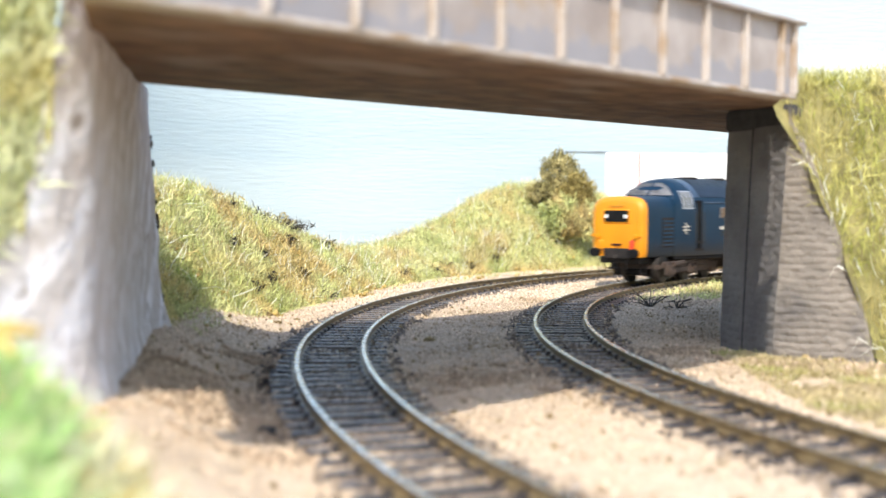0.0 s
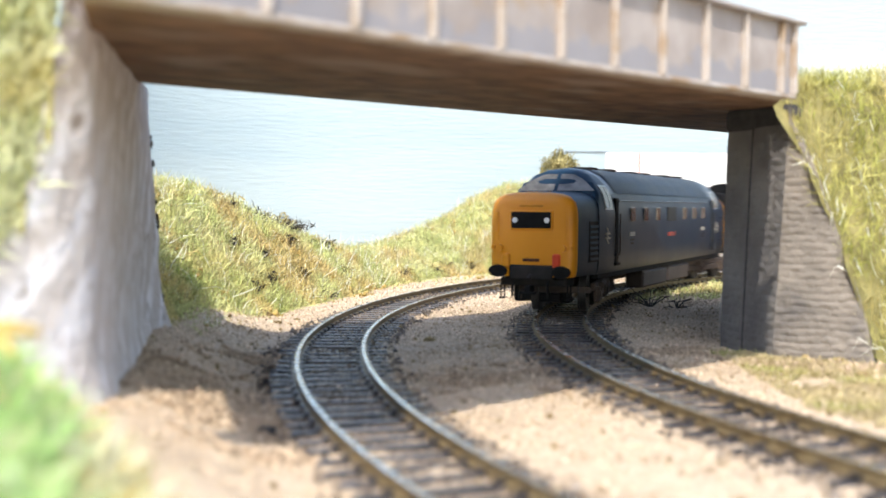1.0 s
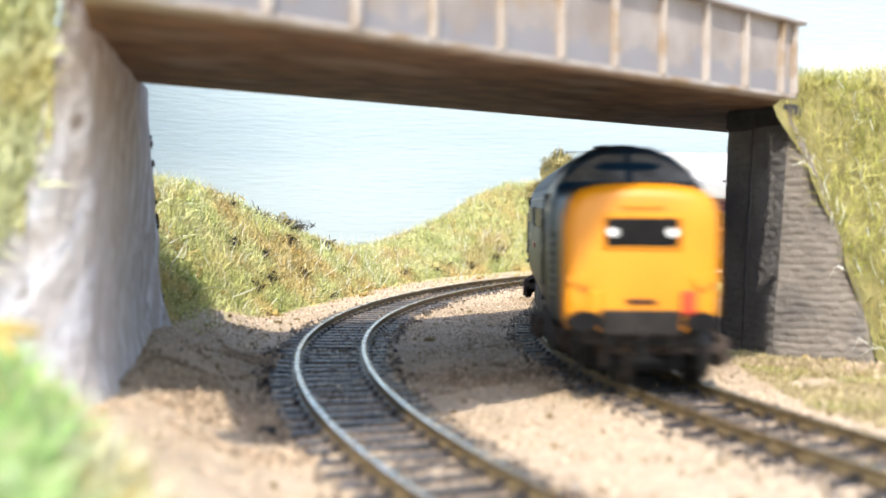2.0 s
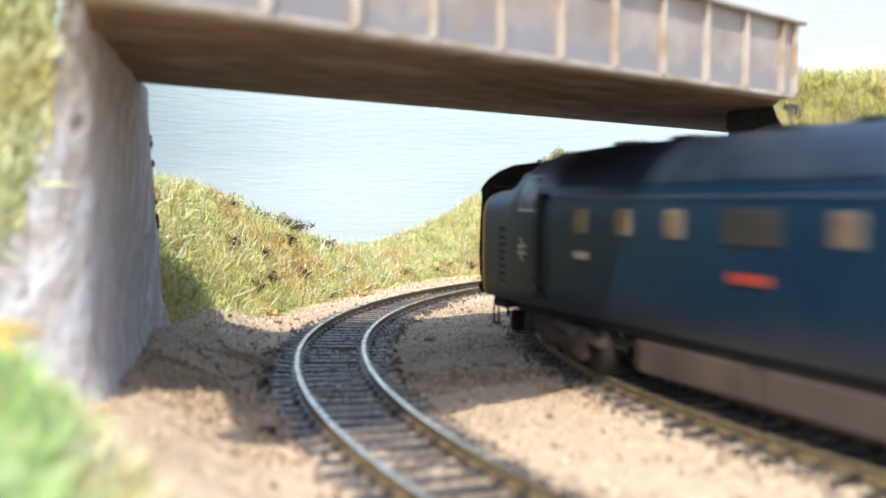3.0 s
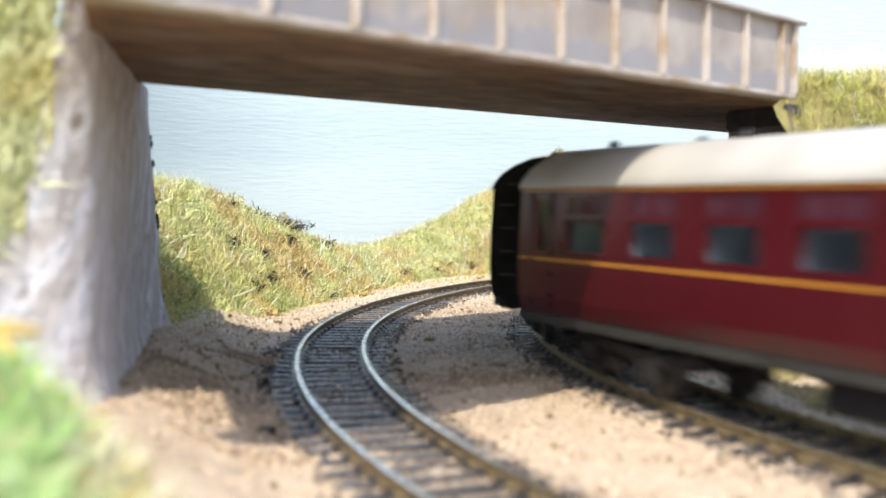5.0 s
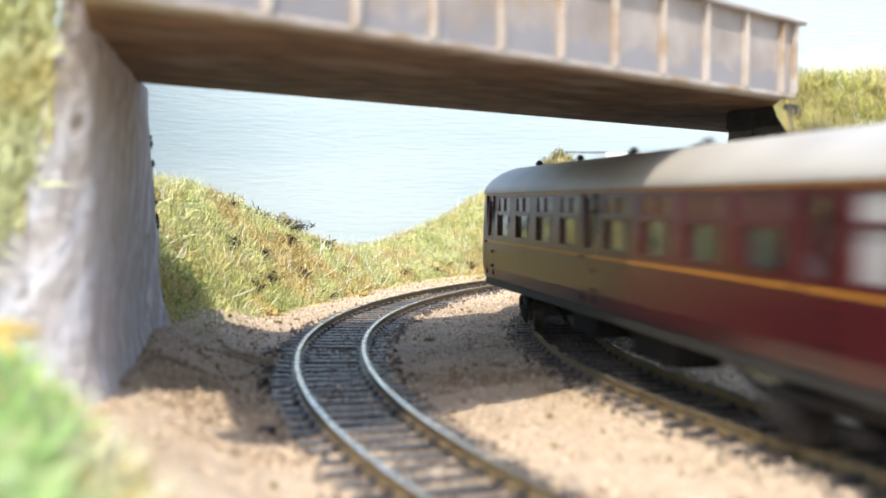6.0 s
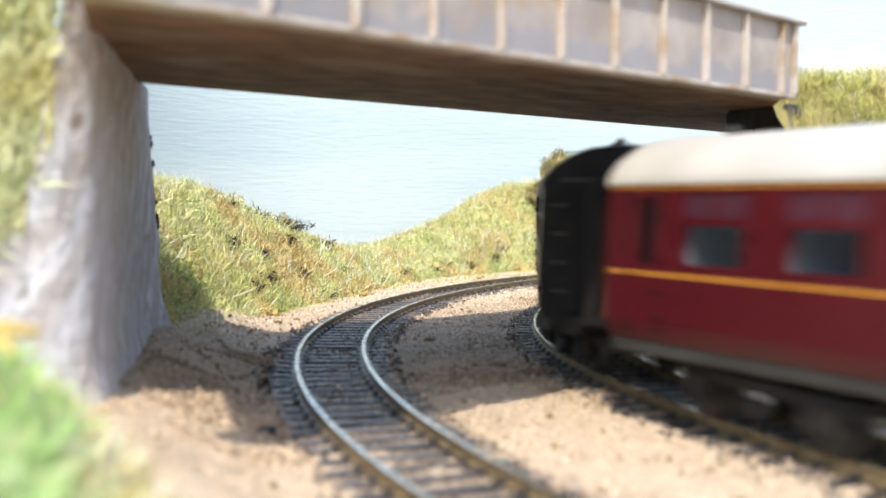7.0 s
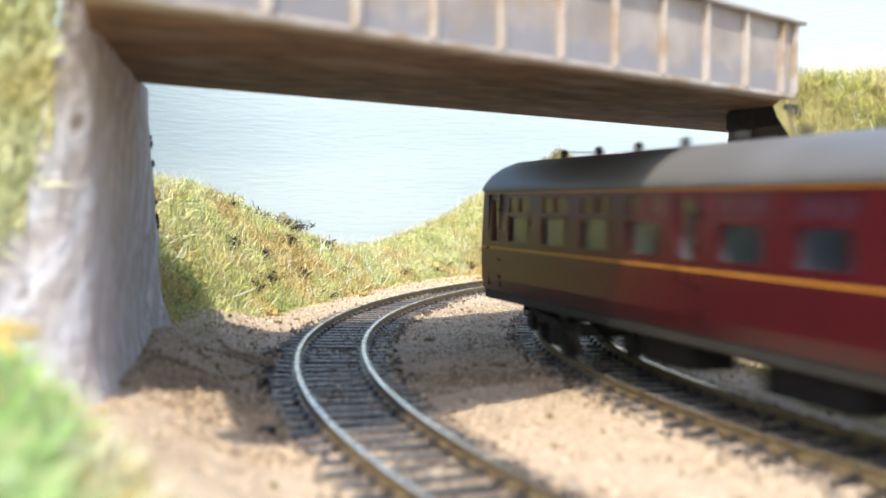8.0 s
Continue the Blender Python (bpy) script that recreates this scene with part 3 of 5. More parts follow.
def left_keep(x, y):
    gap = near_wall_x(y) - x
    front = (y < 166) & (gap < -4.0) & (x < np.interp(y, [30, 90, 130, 170], [-7, -14, -23, -47]))
    return front | (y < 132) & (x < np.interp(y, [30, 90, 130, 170], [-7, -14, -23, -47])) | (gap > 1.5) & (y > 136) & (y < 300) & ((y < 184) | (gap > 12))


def height_sheet(name, fz, x0, x1, y0, y1, step, mat, label, keep=None):
    xs, ys = np.arange(x0, x1 + step, step), np.arange(y0, y1 + step, step)
    X, Y = np.meshgrid(xs, ys)
    Z = fz(X, Y)
    n, m = X.shape
    idx = np.arange(n * m).reshape(n, m)
    f = np.stack([idx[:-1, :-1], idx[:-1, 1:], idx[1:, 1:], idx[1:, :-1]], -1).reshape(-1, 4)
    if keep is not None:
        c = keep((X[:-1, :-1] + step / 2).ravel(), (Y[:-1, :-1] + step / 2).ravel())
        f = f[c]
    ob = mesh_from(name, np.stack([X, Y, Z], -1).reshape(-1, 3), f, mat, True)
    return tagged(ob, label, "embankment", kind="structure")


def bank_keep(x, y):
    r = np.hypot(x - CX, y - CY)
    inside = (np.hypot(x + 65, y - 665) < 153) | (y < 665) | (x > -65)
    return ((y > 302) | (x < -84)) & (r > R_OUT + 30) & inside & (bank_z(x, y) > -4.6) & (x < 116)


def right_keep(x, y):
    k, off = wing_axes(x, y)
    return (k > -2.0) & (off > 0.3) & (x - 80.6 > (y - 333) * 0.27 + 8.0) & (np.hypot(x - IX, y - IY) < R_IN - 32)


def build_banks():
    height_sheet("embankment_far", bank_z, -219, 118, 212, 818, 4, "soil", "sunlit grassy bank beneath the sky board", bank_keep)
    height_sheet("embankment_right", right_z, 88, 330, 210, 600, 4, "soil_dark", "steep sunlit grass bank over the wing wall", right_keep)
    height_sheet("embankment_left", left_z, -160, -5, 30, 300, 3, "soil", "overgrown near bank with moss and straw", left_keep)


# ---- train: shared pieces (x forward, y left, z above the rail) ----
def half_ring(x, half, closed_bottom=True):
    """Full cross-section from the right-hand half, listed from the bottom up to the crown."""
    right = [(x, -y, z) for y, z in half]
    left = [(x, y, z) for y, z in reversed(half) if y > 0.01]
    return right + left


def grid_panel(bm, xs, zs, yfun, skip, thick, side):
    """Upright panel with openings: cells in skip(x, z) are left open; thickness goes inwards."""
    def sheet(off):
        return [[bm.verts.new((x, side * (yfun(z) - off), z)) for z in zs] for x in xs]
    o, i = sheet(0.0), sheet(thick)
    nx, nz = len(xs) - 1, len(zs) - 1
    solid = [[not skip((xs[a] + xs[a + 1]) / 2, (zs[c] + zs[c + 1]) / 2) for c in range(nz)] for a in range(nx)]
    for a in range(nx):
        for c in range(nz):
            if not solid[a][c]:
                continue
            bm.faces.new((o[a][c], o[a + 1][c], o[a + 1][c + 1], o[a][c + 1]))
            bm.faces.new((i[a][c], i[a][c + 1], i[a + 1][c + 1], i[a + 1][c]))
            for da, dc, e in ((-1, 0, (0, 0, 0, 1)), (1, 0, (1, 0, 1, 1)), (0, -1, (0, 0, 1, 0)), (0, 1, (0, 1, 1, 1))):
                p, q = a + da, c + dc
                if not (0 <= p < nx and 0 <= q < nz) or not solid[p][q]:
                    v = (o[a + e[0]][c + e[1]], o[a + e[2]][c + e[3]], i[a + e[2]][c + e[3]], i[a + e[0]][c + e[1]])
                    bm.faces.new(v)
    loose = [v for v in bm.verts if not v.link_faces]
    bmesh.ops.delete(bm, geom=loose, context="VERTS")


def wheelset_bm(radius):
    bm = bmesh.new()
    cyl(bm, (0, -9.5, 0), (0, 9.5, 0), 0.9, n=8)
    for s in (-1, 1):
        cyl(bm, (0, s * 7.3, 0), (0, s * 9.6, 0), radius, n=20)
        cyl(bm, (0, s * 6.8, 0), (0, s * 7.3, 0), radius + 0.7, n=20)
        for k in range(6):
            a = k * math.pi / 3
            cyl(bm, (math.cos(a) * radius * 0.55, s * 9.5, math.sin(a) * radius * 0.55), (math.cos(a) * radius * 0.55, s * 9.8, math.sin(a) * radius * 0.55), radius * 0.16, n=6)
    return bm


def build_bogie(parent, at_x, axles, radius, style):
    bm = bmesh.new()
    half = max(axles) + radius * 0.9
    for s in (-1, 1):
        if style == "loco":
            box(bm, -half, half, s * 12.2 - 0.9, s * 12.2 + 0.9, 7.4, 10.2, 0.3)
            box(bm, -half * 0.8, half * 0.8, s * 12.6 - 0.8, s * 12.6 + 0.8, 4.6, 7.4, 0.4)
            for a in axles:
                box(bm, a - 2.4, a + 2.4, s * 13.0 - 0.9, s * 13.0 + 1.0, 3.2, 8.6, 0.4)
                cyl(bm, (a, s * 13.5, 5.6), (a, s * 14.6, 5.6), 1.5, n=10)
                for e in (-4.2, 4.2):
                    cyl(bm, (a + e, s * 13.2, 4.2), (a + e, s * 13.2, 9.0), 1.0, n=8)
            cyl(bm, (half * 0.4, s * 13.9, 9.6), (half * 0.75, s * 13.9, 9.0), 1.2, n=8)
        else:
            box(bm, -half, half, s * 11.4 - 0.7, s * 11.4 + 0.7, 7.2, 9.4, 0.3)
            for a in axles:
                box(bm, a - 1.9, a + 1.9, s * 11.9 - 0.8, s * 11.9 + 0.8, 4.0, 8.2, 0.3)
                box(bm, a - 4.4, a + 4.4, s * 11.9 - 0.5, s * 11.9 + 0.5, 3.2, 4.2, 0.2)
                for e in (-3.4, 3.4):
                    cyl(bm, (a + e, s * 11.9, 4.0), (a + e, s * 11.9, 7.6), 0.95, n=8)
            box(bm, -3.4, 3.4, s * 12.0 - 0.9, s * 12.0 + 0.9, 3.4, 6.2, 0.3)
    box(bm, -6, 6, -11, 11, 8.0, 10.4)
    for e in (-half, half):
        box(bm, e - 0.8, e + 0.8, -11.5, 11.5, 6.8, 8.8)
    bg = part("bogie", bm, "bogie_brown" if style == "loco" else "grime", parent, "brown weathered bogie frame" if style == "loco" else "black weathered bogie frame")
    bg.matrix_basis = pose(at_x * MM, 0, 0)
    wheels = []
    for a in axles:
        w = part("wheelset", wheelset_bm(radius), "wheel", bg, "dark steel wheels on an axle", True)
        w.matrix_basis = pose(a * MM, 0, radius * MM)
        wheels.append((w, a, radius))
    return bg, at_x, wheels


def build_buffers(parent, x, sgn, z=14.4, r=3.2, oval=0.68):
    for s in (-1, 1):
        bm = bmesh.new()
        cyl(bm, (x - sgn * 6.5, s * 11.45, z), (x - sgn * 2.5, s * 11.45, z), 2.0, n=14)
        cyl(bm, (x - sgn * 3, s * 11.45, z), (x - sgn * 0.8, s * 11.45, z), 1.2, n=14)
        head = cyl(bm, (x - sgn * 0.9, s * 11.45, z), (x, s * 11.45, z), r, r * 0.9, n=20)
        for v in head:
            v.co.y = s * 11.45 + (v.co.y - s * 11.45) * 1.12
            v.co.z = z + (v.co.z - z) * oval
        part("buffer", bm, "black", parent, "black oval-headed buffer", True)


# ---- diesel locomotive ----
BODY = [(16.6, 12.6), (17.3, 14.5), (17.6, 20.0), (17.6, 33.0), (17.2, 37.5), (16.0, 41.5), (13.6, 45.2), (10.2, 48.2), (6.0, 50.2), (0.0, 51.2)]


NOSE_TOP = 41.6


def nose_half(w, top):
    return [(w - 0.9, 12.6), (w - 0.2, 14.5), (w, 20.0), (w, top - 9.5), (w - 0.15, top - 6.2), (w - 0.9, top - 3.6), (w - 2.6, top - 1.7), (w - 5.4, top - 0.7), (w - 9.5, top - 0.2), (0.0, top)]


def lightened_top(ob, mat):
    """A lighter colour on the faces that look up, standing in for their highlight."""
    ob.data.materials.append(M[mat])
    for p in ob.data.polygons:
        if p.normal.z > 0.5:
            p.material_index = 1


def build_loco():
    lo = thing("diesel_locomotive", "blue diesel locomotive with yellow nose ends, weathered", "locomotive")
    # hood: the long centre body between the two cabs
    bm = bmesh.new()
    loft(bm, [half_ring(x, BODY) for x in (-98.5, -60, 0, 60, 91.5)])
    hood = part("body", bm, "blue", lo, "rail blue body shell with grey grime", True)
    lightened_top(hood, "roof_blue")
    for s in (-1, 1):
        for k, w in enumerate((65.0, 45.0, 25.0, -25.0, -45.5, -65.5)):
            bm = bmesh.new()
            box(bm, w - 3.2, w + 3.2, s * 17.5, s * 17.95, 31.1, 36.5, 0.2)
            fr = part("window_frame", bm, "cab_glass", hood, "dull pale framed square side window")
            bm = bmesh.new()
            box(bm, w - 2.9, w + 2.9, s * 17.7, s * 18.05, 31.4, 36.2)
            part("pane", bm, "side_glass", hood, "brown-tinted side window glass")
        bm = bmesh.new()
        box(bm, -8.5, 8.5, s * 17.5, s * 17.9, 30.6, 36.8, 0.2)
        part("grille", bm, "solebar", hood, "dark engine room grille")
        bm = bmesh.new()
        box(bm, -6.0, 6.0, s * 17.5, s * 18.0, 24.0, 25.8, 0.2)
        part("nameplate", bm, "plate_red", hood, "red nameplate with unreadable lettering")
        bm = bmesh.new()
        box(bm, -82, 82, s * 16.5, s * 17.2, 38.6, 39.2, 0.15)
        part("cantrail_strip", bm, "roof_blue", hood, "thin dull rain strip")
        for e in (-1, 1):
            for j, (wd, zz) in enumerate(((7.2, 25.4), (5.0, 23.6), (4.2, 22.2))):
                bm = bmesh.new()
                box(bm, (65 if e > 0 else -65.5) - wd / 2, (65 if e > 0 else -65.5) + wd / 2, s * 17.5, s * 17.75, zz, zz + (1.6 if j == 0 else 0.8))
                part("number_bar", bm, "cream" if j == 0 else "solebar", hood, "pale lettering bar")
    # roof panels, fans and exhaust
    for x0, x1 in ((-84, -62), (-60, -34), (-32, 32), (34, 60), (62, 84)):
        bm = bmesh.new()
        ring = [(y + 0.25 if y > 0 else 0, z + 0.35) for y, z in BODY if z > 38.5]
        a = [(x0, -y, z) for y, z in ring] + [(x0, y, z) for y, z in reversed(ring) if y > 0]
        b = [(x1, p[1], p[2]) for p in a]
        loft(bm, [a, b], close=False)
        bmesh.ops.solidify(bm, geom=bm.faces[:], thickness=0.5)
        part("roof_panel", bm, "roof_blue", lo, "dusty blue roof panel, lightened for its sky highlight", True)
    ring = [(y + 0.3 if y > 0 else 0, z + 0.42) for y, z in BODY if z > 40.5]
    arch = [(-y, z) for y, z in ring] + [(y, z) for y, z in reversed(ring) if y > 0]
    for x in (-79, -70, -55, -41, -24, -12, 0, 12, 24, 41, 55, 70, 79):
        bm = bmesh.new()
        loft(bm, [[(x - 0.35, y, z) for y, z in arch], [(x + 0.35, y, z) for y, z in arch]], close=False)
        bmesh.ops.solidify(bm, geom=bm.faces[:], thickness=0.4)
        part("roof_rib", bm, "roof_blue", lo)
    for x in (-47, -73, 47, 73):
        bm = bmesh.new()
        cyl(bm, (x, 0, 50.6), (x, 0, 51.75), 5.4, n=24)
        fan = part("roof_fan", bm, "grime", lo, "round roof fan grille", True)
        for k in range(-3, 4):
            bm = bmesh.new()
            box(bm, x - 4.0, x + 4.0, k * 1.2 - 0.2, k * 1.2 + 0.2, 51.7, 51.9)
            part("slat", bm, "grime", fan)
    for x in (-12, 12):
        bm = bmesh.new()
        box(bm, x - 4, x + 4, -4, 4, 50.6, 51.9, 0.4)
        part("exhaust_port", bm, "grime", lo)
    # both ends
    for e in (-1, 1):
        def X(v):
            return v - 6.0 if e > 0 else -v + 1.5

        def S(v):
            """Fittings on the cab sides, which sit further in at the trailing end."""
            return X(v) if e > 0 else X(v - 3.0)
        bm = bmesh.new()
        rings = []
        cabs = [(97.0, 1.0, 0.0), (102.5, 0.995, 0.4), (106.0, 0.99, 1.8), (109.5, 0.98, 5.2), (112.0, 0.975, 8.8), (113.6, 0.97, 11.2)]
        for x, k, drop in cabs:
            rings.append(half_ring(X(x), [(y * k, min(z, 51.2 - drop) if z > 37 else z) for y, z in BODY]))
        loft(bm, rings)
        cab = part("cab", bm, "blue", lo, "blue cab with wrap-round windscreen", True)
        bm = bmesh.new()
        rings = [half_ring(X(x), nose_half(w, t)) for x, w, t in ((109.0, 17.0, 42.3), (120, 16.3, 42.0), (134.0, 15.4, 41.6))]
        loft(bm, rings)
        nose = part("nose", bm, "blue", lo, "blue nose side with louvre panel", True)
        bm = bmesh.new()
        rings = [half_ring(X(x), [(y * k, 12.2 + (z - 12.2) * k2) for y, z in nose_half(15.4, 41.6)]) for x, k, k2 in ((133.4, 1.010, 1.006), (134.6, 1.006, 1.0), (135.6, 0.985, 0.985), (136.6, 0.94, 0.955), (137.0, 0.86, 0.90))]
        loft(bm, rings)
        front = part("nose_front", bm, "yellow", lo, "warning yellow nose end", True)
        bm = bmesh.new()
        box(bm, X(136.6), X(137.5), -8.0, 8.0, 28.4, 35.6, 0.5)
        part("headcode_frame", bm, "yellow", front, "raised yellow headcode box surround")
        bm = bmesh.new()
        box(bm, X(137.0), X(137.7), -7.2, 7.2, 29.2, 34.8, 0.2)
        part("headcode_panel", bm, "black", front, "black headcode panel")
        for s in (-1, 1):
            bm = bmesh.new()
            cyl(bm, (X(137.5), s * 5.8, 32.0), (X(138.0), s * 5.8, 32.0), 0.95, n=14)
            part("marker_light", bm, "white", front, "white marker disc light")
            bm = bmesh.new()
            cyl(bm, (X(136.4), s * 11.5, 22.4), (X(138.2), s * 11.5, 22.4), 1.2, n=12)
            cyl(bm, (X(136.4), s * 14.0, 22.6), (X(137.8), s * 14.0, 22.6), 0.7, n=10)
            part("lamp_bracket", bm, "yellow", front)
            bm = bmesh.new()
            box(bm, X(136.7), X(137.9), s * 9.2 - 1.5, s * 9.2 + 1.5, 15.6, 20.6, 0.6)
            part("tail_lamp", bm, "red" if s > 0 else "yellow", front, "small red tail lamp" if s > 0 else "yellow lamp housing")
            bm = bmesh.new()
            box(bm, X(136.6), X(137.25), s * 12.4 - 0.3, s * 12.4 + 0.3, 25.0, 35.0)
            part("handrail", bm, "yellow", front)
            # nose louvre
            bm = bmesh.new()
            def nose_y(v, out):
                return s * (float(np.interp(v, [109.0, 120.0, 134.0], [17.0, 16.3, 15.4])) + out)
            va, vb = (112.5, 122.5) if e > 0 else (109.8, 119.8)
            loft(bm, [[(X(v), nose_y(v, o), z) for z in (17.2, 31.5) for o in ((-0.6, 0.12) if z < 20 else (0.12, -0.6))] for v in (va, vb)])
            panel = part("louvre_panel", bm, "grime", nose, "dark recessed nose louvre panel")
            for k in range(7):
                bm = bmesh.new()
                z = 17.9 + k * 1.9
                loft(bm, [[(X(v), nose_y(v, o), q) for q, o in ((z, 0.0), (z, 0.3), (z + 0.9, 0.18), (z + 0.9, 0.0))] for v in (va + 0.7, vb - 0.7)])
                part("slat", bm, "blue", panel)
            # cab side window and door
            def wall_y(z, out):
                return s * (float(np.interp(z, [p[1] for p in BODY], [p[0] for p in BODY])) * 0.985 + out)
            bm = bmesh.new()
            loft(bm, [[(S(x), wall_y(z, o), z) for x, o in ((97.2, -0.6), (107.2, -0.6), (107.2, 0.3), (97.2, 0.3))] for z in (35.6, 38.5, 41.5, 44.6)])
            part("window_frame", bm, "silver", cab, "silver cab window surround")
            bm = bmesh.new()
            loft(bm, [[(S(x), wall_y(z, o), z) for x, o in ((98.0, -0.6), (102.0, -0.6), (102.0, 0.45), (98.0, 0.45))] for z in (36.3, 38.5, 41.5, 44.0)])
            loft(bm, [[(S(x), wall_y(z, o), z) for x, o in ((102.6, -0.6), (106.5, -0.6), (106.5, 0.45), (102.6, 0.45))] for z in (36.3, 38.5, 41.5, 44.0)])
            part("cab_window", bm, "cab_glass", cab, "pale reflecting cab side glass")
            bm = bmesh.new()
            # not sunk in: the recess's shade is put into the black colour
            box(bm, S(90.5), S(95.0), s * 16.4, s * 17.66, 16.0, 40.0, 0.3)
            part("door", bm, "black", cab, "cab door, blackened to stand for its shaded recess")
            bm = bmesh.new()
            cyl(bm, (S(89.6), s * 18.0, 19), (S(89.6), s * 18.0, 34), 0.22, n=6)
            cyl(bm, (S(96.0), s * 18.0, 19), (S(96.0), s * 18.0, 34), 0.22, n=6)
            part("door_handrail", bm, "solebar", cab, "thin vertical handrail")
            bm = bmesh.new()
            for zz in (15.0, 18.6):
                box(bm, S(90.0), S(95.5), s * 17.4, s * 18.3, zz, zz + 1.0)
            part("footstep", bm, "grime", cab)
            # emblem as plain bars
            bm = bmesh.new()
            for zz in (25.0, 26.7):
                box(bm, S(101.4), S(106.8), s * 16.9, s * 17.72, zz, zz + 0.65)
            for za, zb, xa in ((23.3, 25.1, 103.0), (25.5, 26.8, 103.3), (27.3, 29.1, 103.0)):
                loft(bm, [[(S(x + xa), s * o, z) for x, z in ((0, za), (2.0, zb), (3.0, zb), (1.0, za))] for o in (16.9, 17.71)])
            part("emblem", bm, "cream", cab, "white emblem of plain bars")
            # buffer beam end, pipes
            bm = bmesh.new()
            cyl(bm, (X(136.0), s * 6.0, 12.2), (X(138.4), s * 6.4, 9.0), 0.45, n=6)
            cyl(bm, (X(138.4), s * 6.4, 9.0), (X(137.4), s * 6.6, 5.6), 0.45, n=6)
            part("brake_pipe", bm, "black", lo)
        # windscreen: three panes wrapped round the cab front
        for y0, y1 in ((-14.6, -0.7), (0.7, 14.6)):
            bm = bmesh.new()
            def crown(y):
                ys = [p[0] for p in BODY][::-1]
                zs = [p[1] for p in BODY][::-1]
                return float(np.interp(abs(y), ys, zs))
            lo_z = 42.4
            pts = []
            for y in np.linspace(y0, y1, 9):
                hi = min(crown(y) - 1.9, 48.6)
                zz = max(hi, lo_z + 0.3)
                for z in (lo_z, zz):
                    x = np.interp(51.2 - z, [0.4, 1.8, 5.2, 8.8, 11.2], [102.5, 106.0, 109.5, 112.0, 113.6]) + 0.35
                    pts.append((X(float(x)), y, z))
            a, b = pts[0::2], pts[1::2]
            loft(bm, [a, b], close=False)
            bmesh.ops.solidify(bm, geom=bm.faces[:], thickness=0.3)
            part("windscreen", bm, "screen", cab, "grey glossy windscreen pane", True)
        bm = bmesh.new()
        box(bm, X(126.0), X(135.0), -12.2, 12.2, 9.2, 12.2, 0.6)
        part("buffer_beam", bm, "grime", lo, "black buffer beam and skirt")
        bm = bmesh.new()
        box(bm, X(136.5), X(140.5), -1.0, 1.0, 7.2, 9.6)
        box(bm, X(139.5), X(140.6), -3.0, 3.0, 6.6, 7.6, 0.2)
        box(bm, X(126.0), X(128.6), -8.0, 8.0, 3.4, 6.4, 0.5)
        part("coupling", bm, "black", lo, "black hook and bar coupling")
        bm = bmesh.new()
        box(bm, X(136.2), X(137.55), -8.0, 8.0, 11.4, 16.6, 0.5)
        cyl(bm, (X(137.2), 0, 13.0), (X(139.6), 0, 11.6), 0.8, n=8)
        part("drawhook_plate", bm, "grime", lo, "dark recessed drawgear plate and hook")
        for s in (-1, 1):
            bm = bmesh.new()
            box(bm, X(123.0), X(126.5), s * 6.5, s * 10.5, 3.0, 9.0, 0.7)
            cyl(bm, (X(134.0), s * 12.2, 9.5), (X(134.0), s * 12.2, 4.8), 0.3, n=6)
            cyl(bm, (X(130.5), s * 12.2, 9.5), (X(130.5), s * 12.2, 4.8), 0.3, n=6)
            box(bm, X(130.2), X(134.3), s * 11.4, s * 13.0, 4.4, 4.9, 0.1)
            part("guard_iron", bm, "black", lo, "black front step and guard iron")
        bm = bmesh.new()
        box(bm, X(136.8), X(137.35), -4.2, 4.2, 36.5, 37.3, 0.15)
        part("lettering_bar", bm, "worn_ink", front, "small worn lettering bar")
        bm = bmesh.new()
        box(bm, X(136.8), X(137.5), -3.0, 3.0, 17.8, 18.8, 0.15)
        part("grab_bar", bm, "door_brown", front)
        build_buffers(lo, X(140.0), e)
    # underframe
    bm = bmesh.new()
    box(bm, -106, 106, -16.2, 16.2, 10.8, 12.8, 0.3)
    part("underframe", bm, "black", lo)
    for s in (-1, 1):
        for x0, x1 in ((-42, -1), (1, 42)):
            bm = bmesh.new()
            box(bm, x0, x1, s * 8.5, s * 16.2, 3.6, 10.6, 0.8)
            part("fuel_tank", bm, "tank", lo, "brown-weathered underframe tank")
    bgs = [build_bogie(lo, x, (-27.0, 0.0, 27.0), 6.9, "loco") for x in (88.5, -88.5)]
    return lo, 88.5, bgs


# ---- passenger coach ----
COACH = [(17.3, 13.6), (18.0, 17.0), (18.2, 23.0), (18.0, 30.0), (17.4, 41.3)]
HALF = 128.3


def coach_y(z):
    return float(np.interp(z, [p[1] for p in COACH], [p[0] for p in COACH]))


def coach_openings():
    """Side windows: (centre, half width, kind), counted from the leading end."""
    out = [(110.5, 5.4, "toilet"), (95.0, 2.6, "door")]
    out += [(78.0 - 23.7 * k, 7.6, "bay") for k in range(4)]
    out += [(-11.9, 2.6, "door")]
    out += [(-29.0 - 23.7 * k, 7.6, "bay") for k in range(4)]
    out += [(-118.0, 2.6, "door")]
    return out


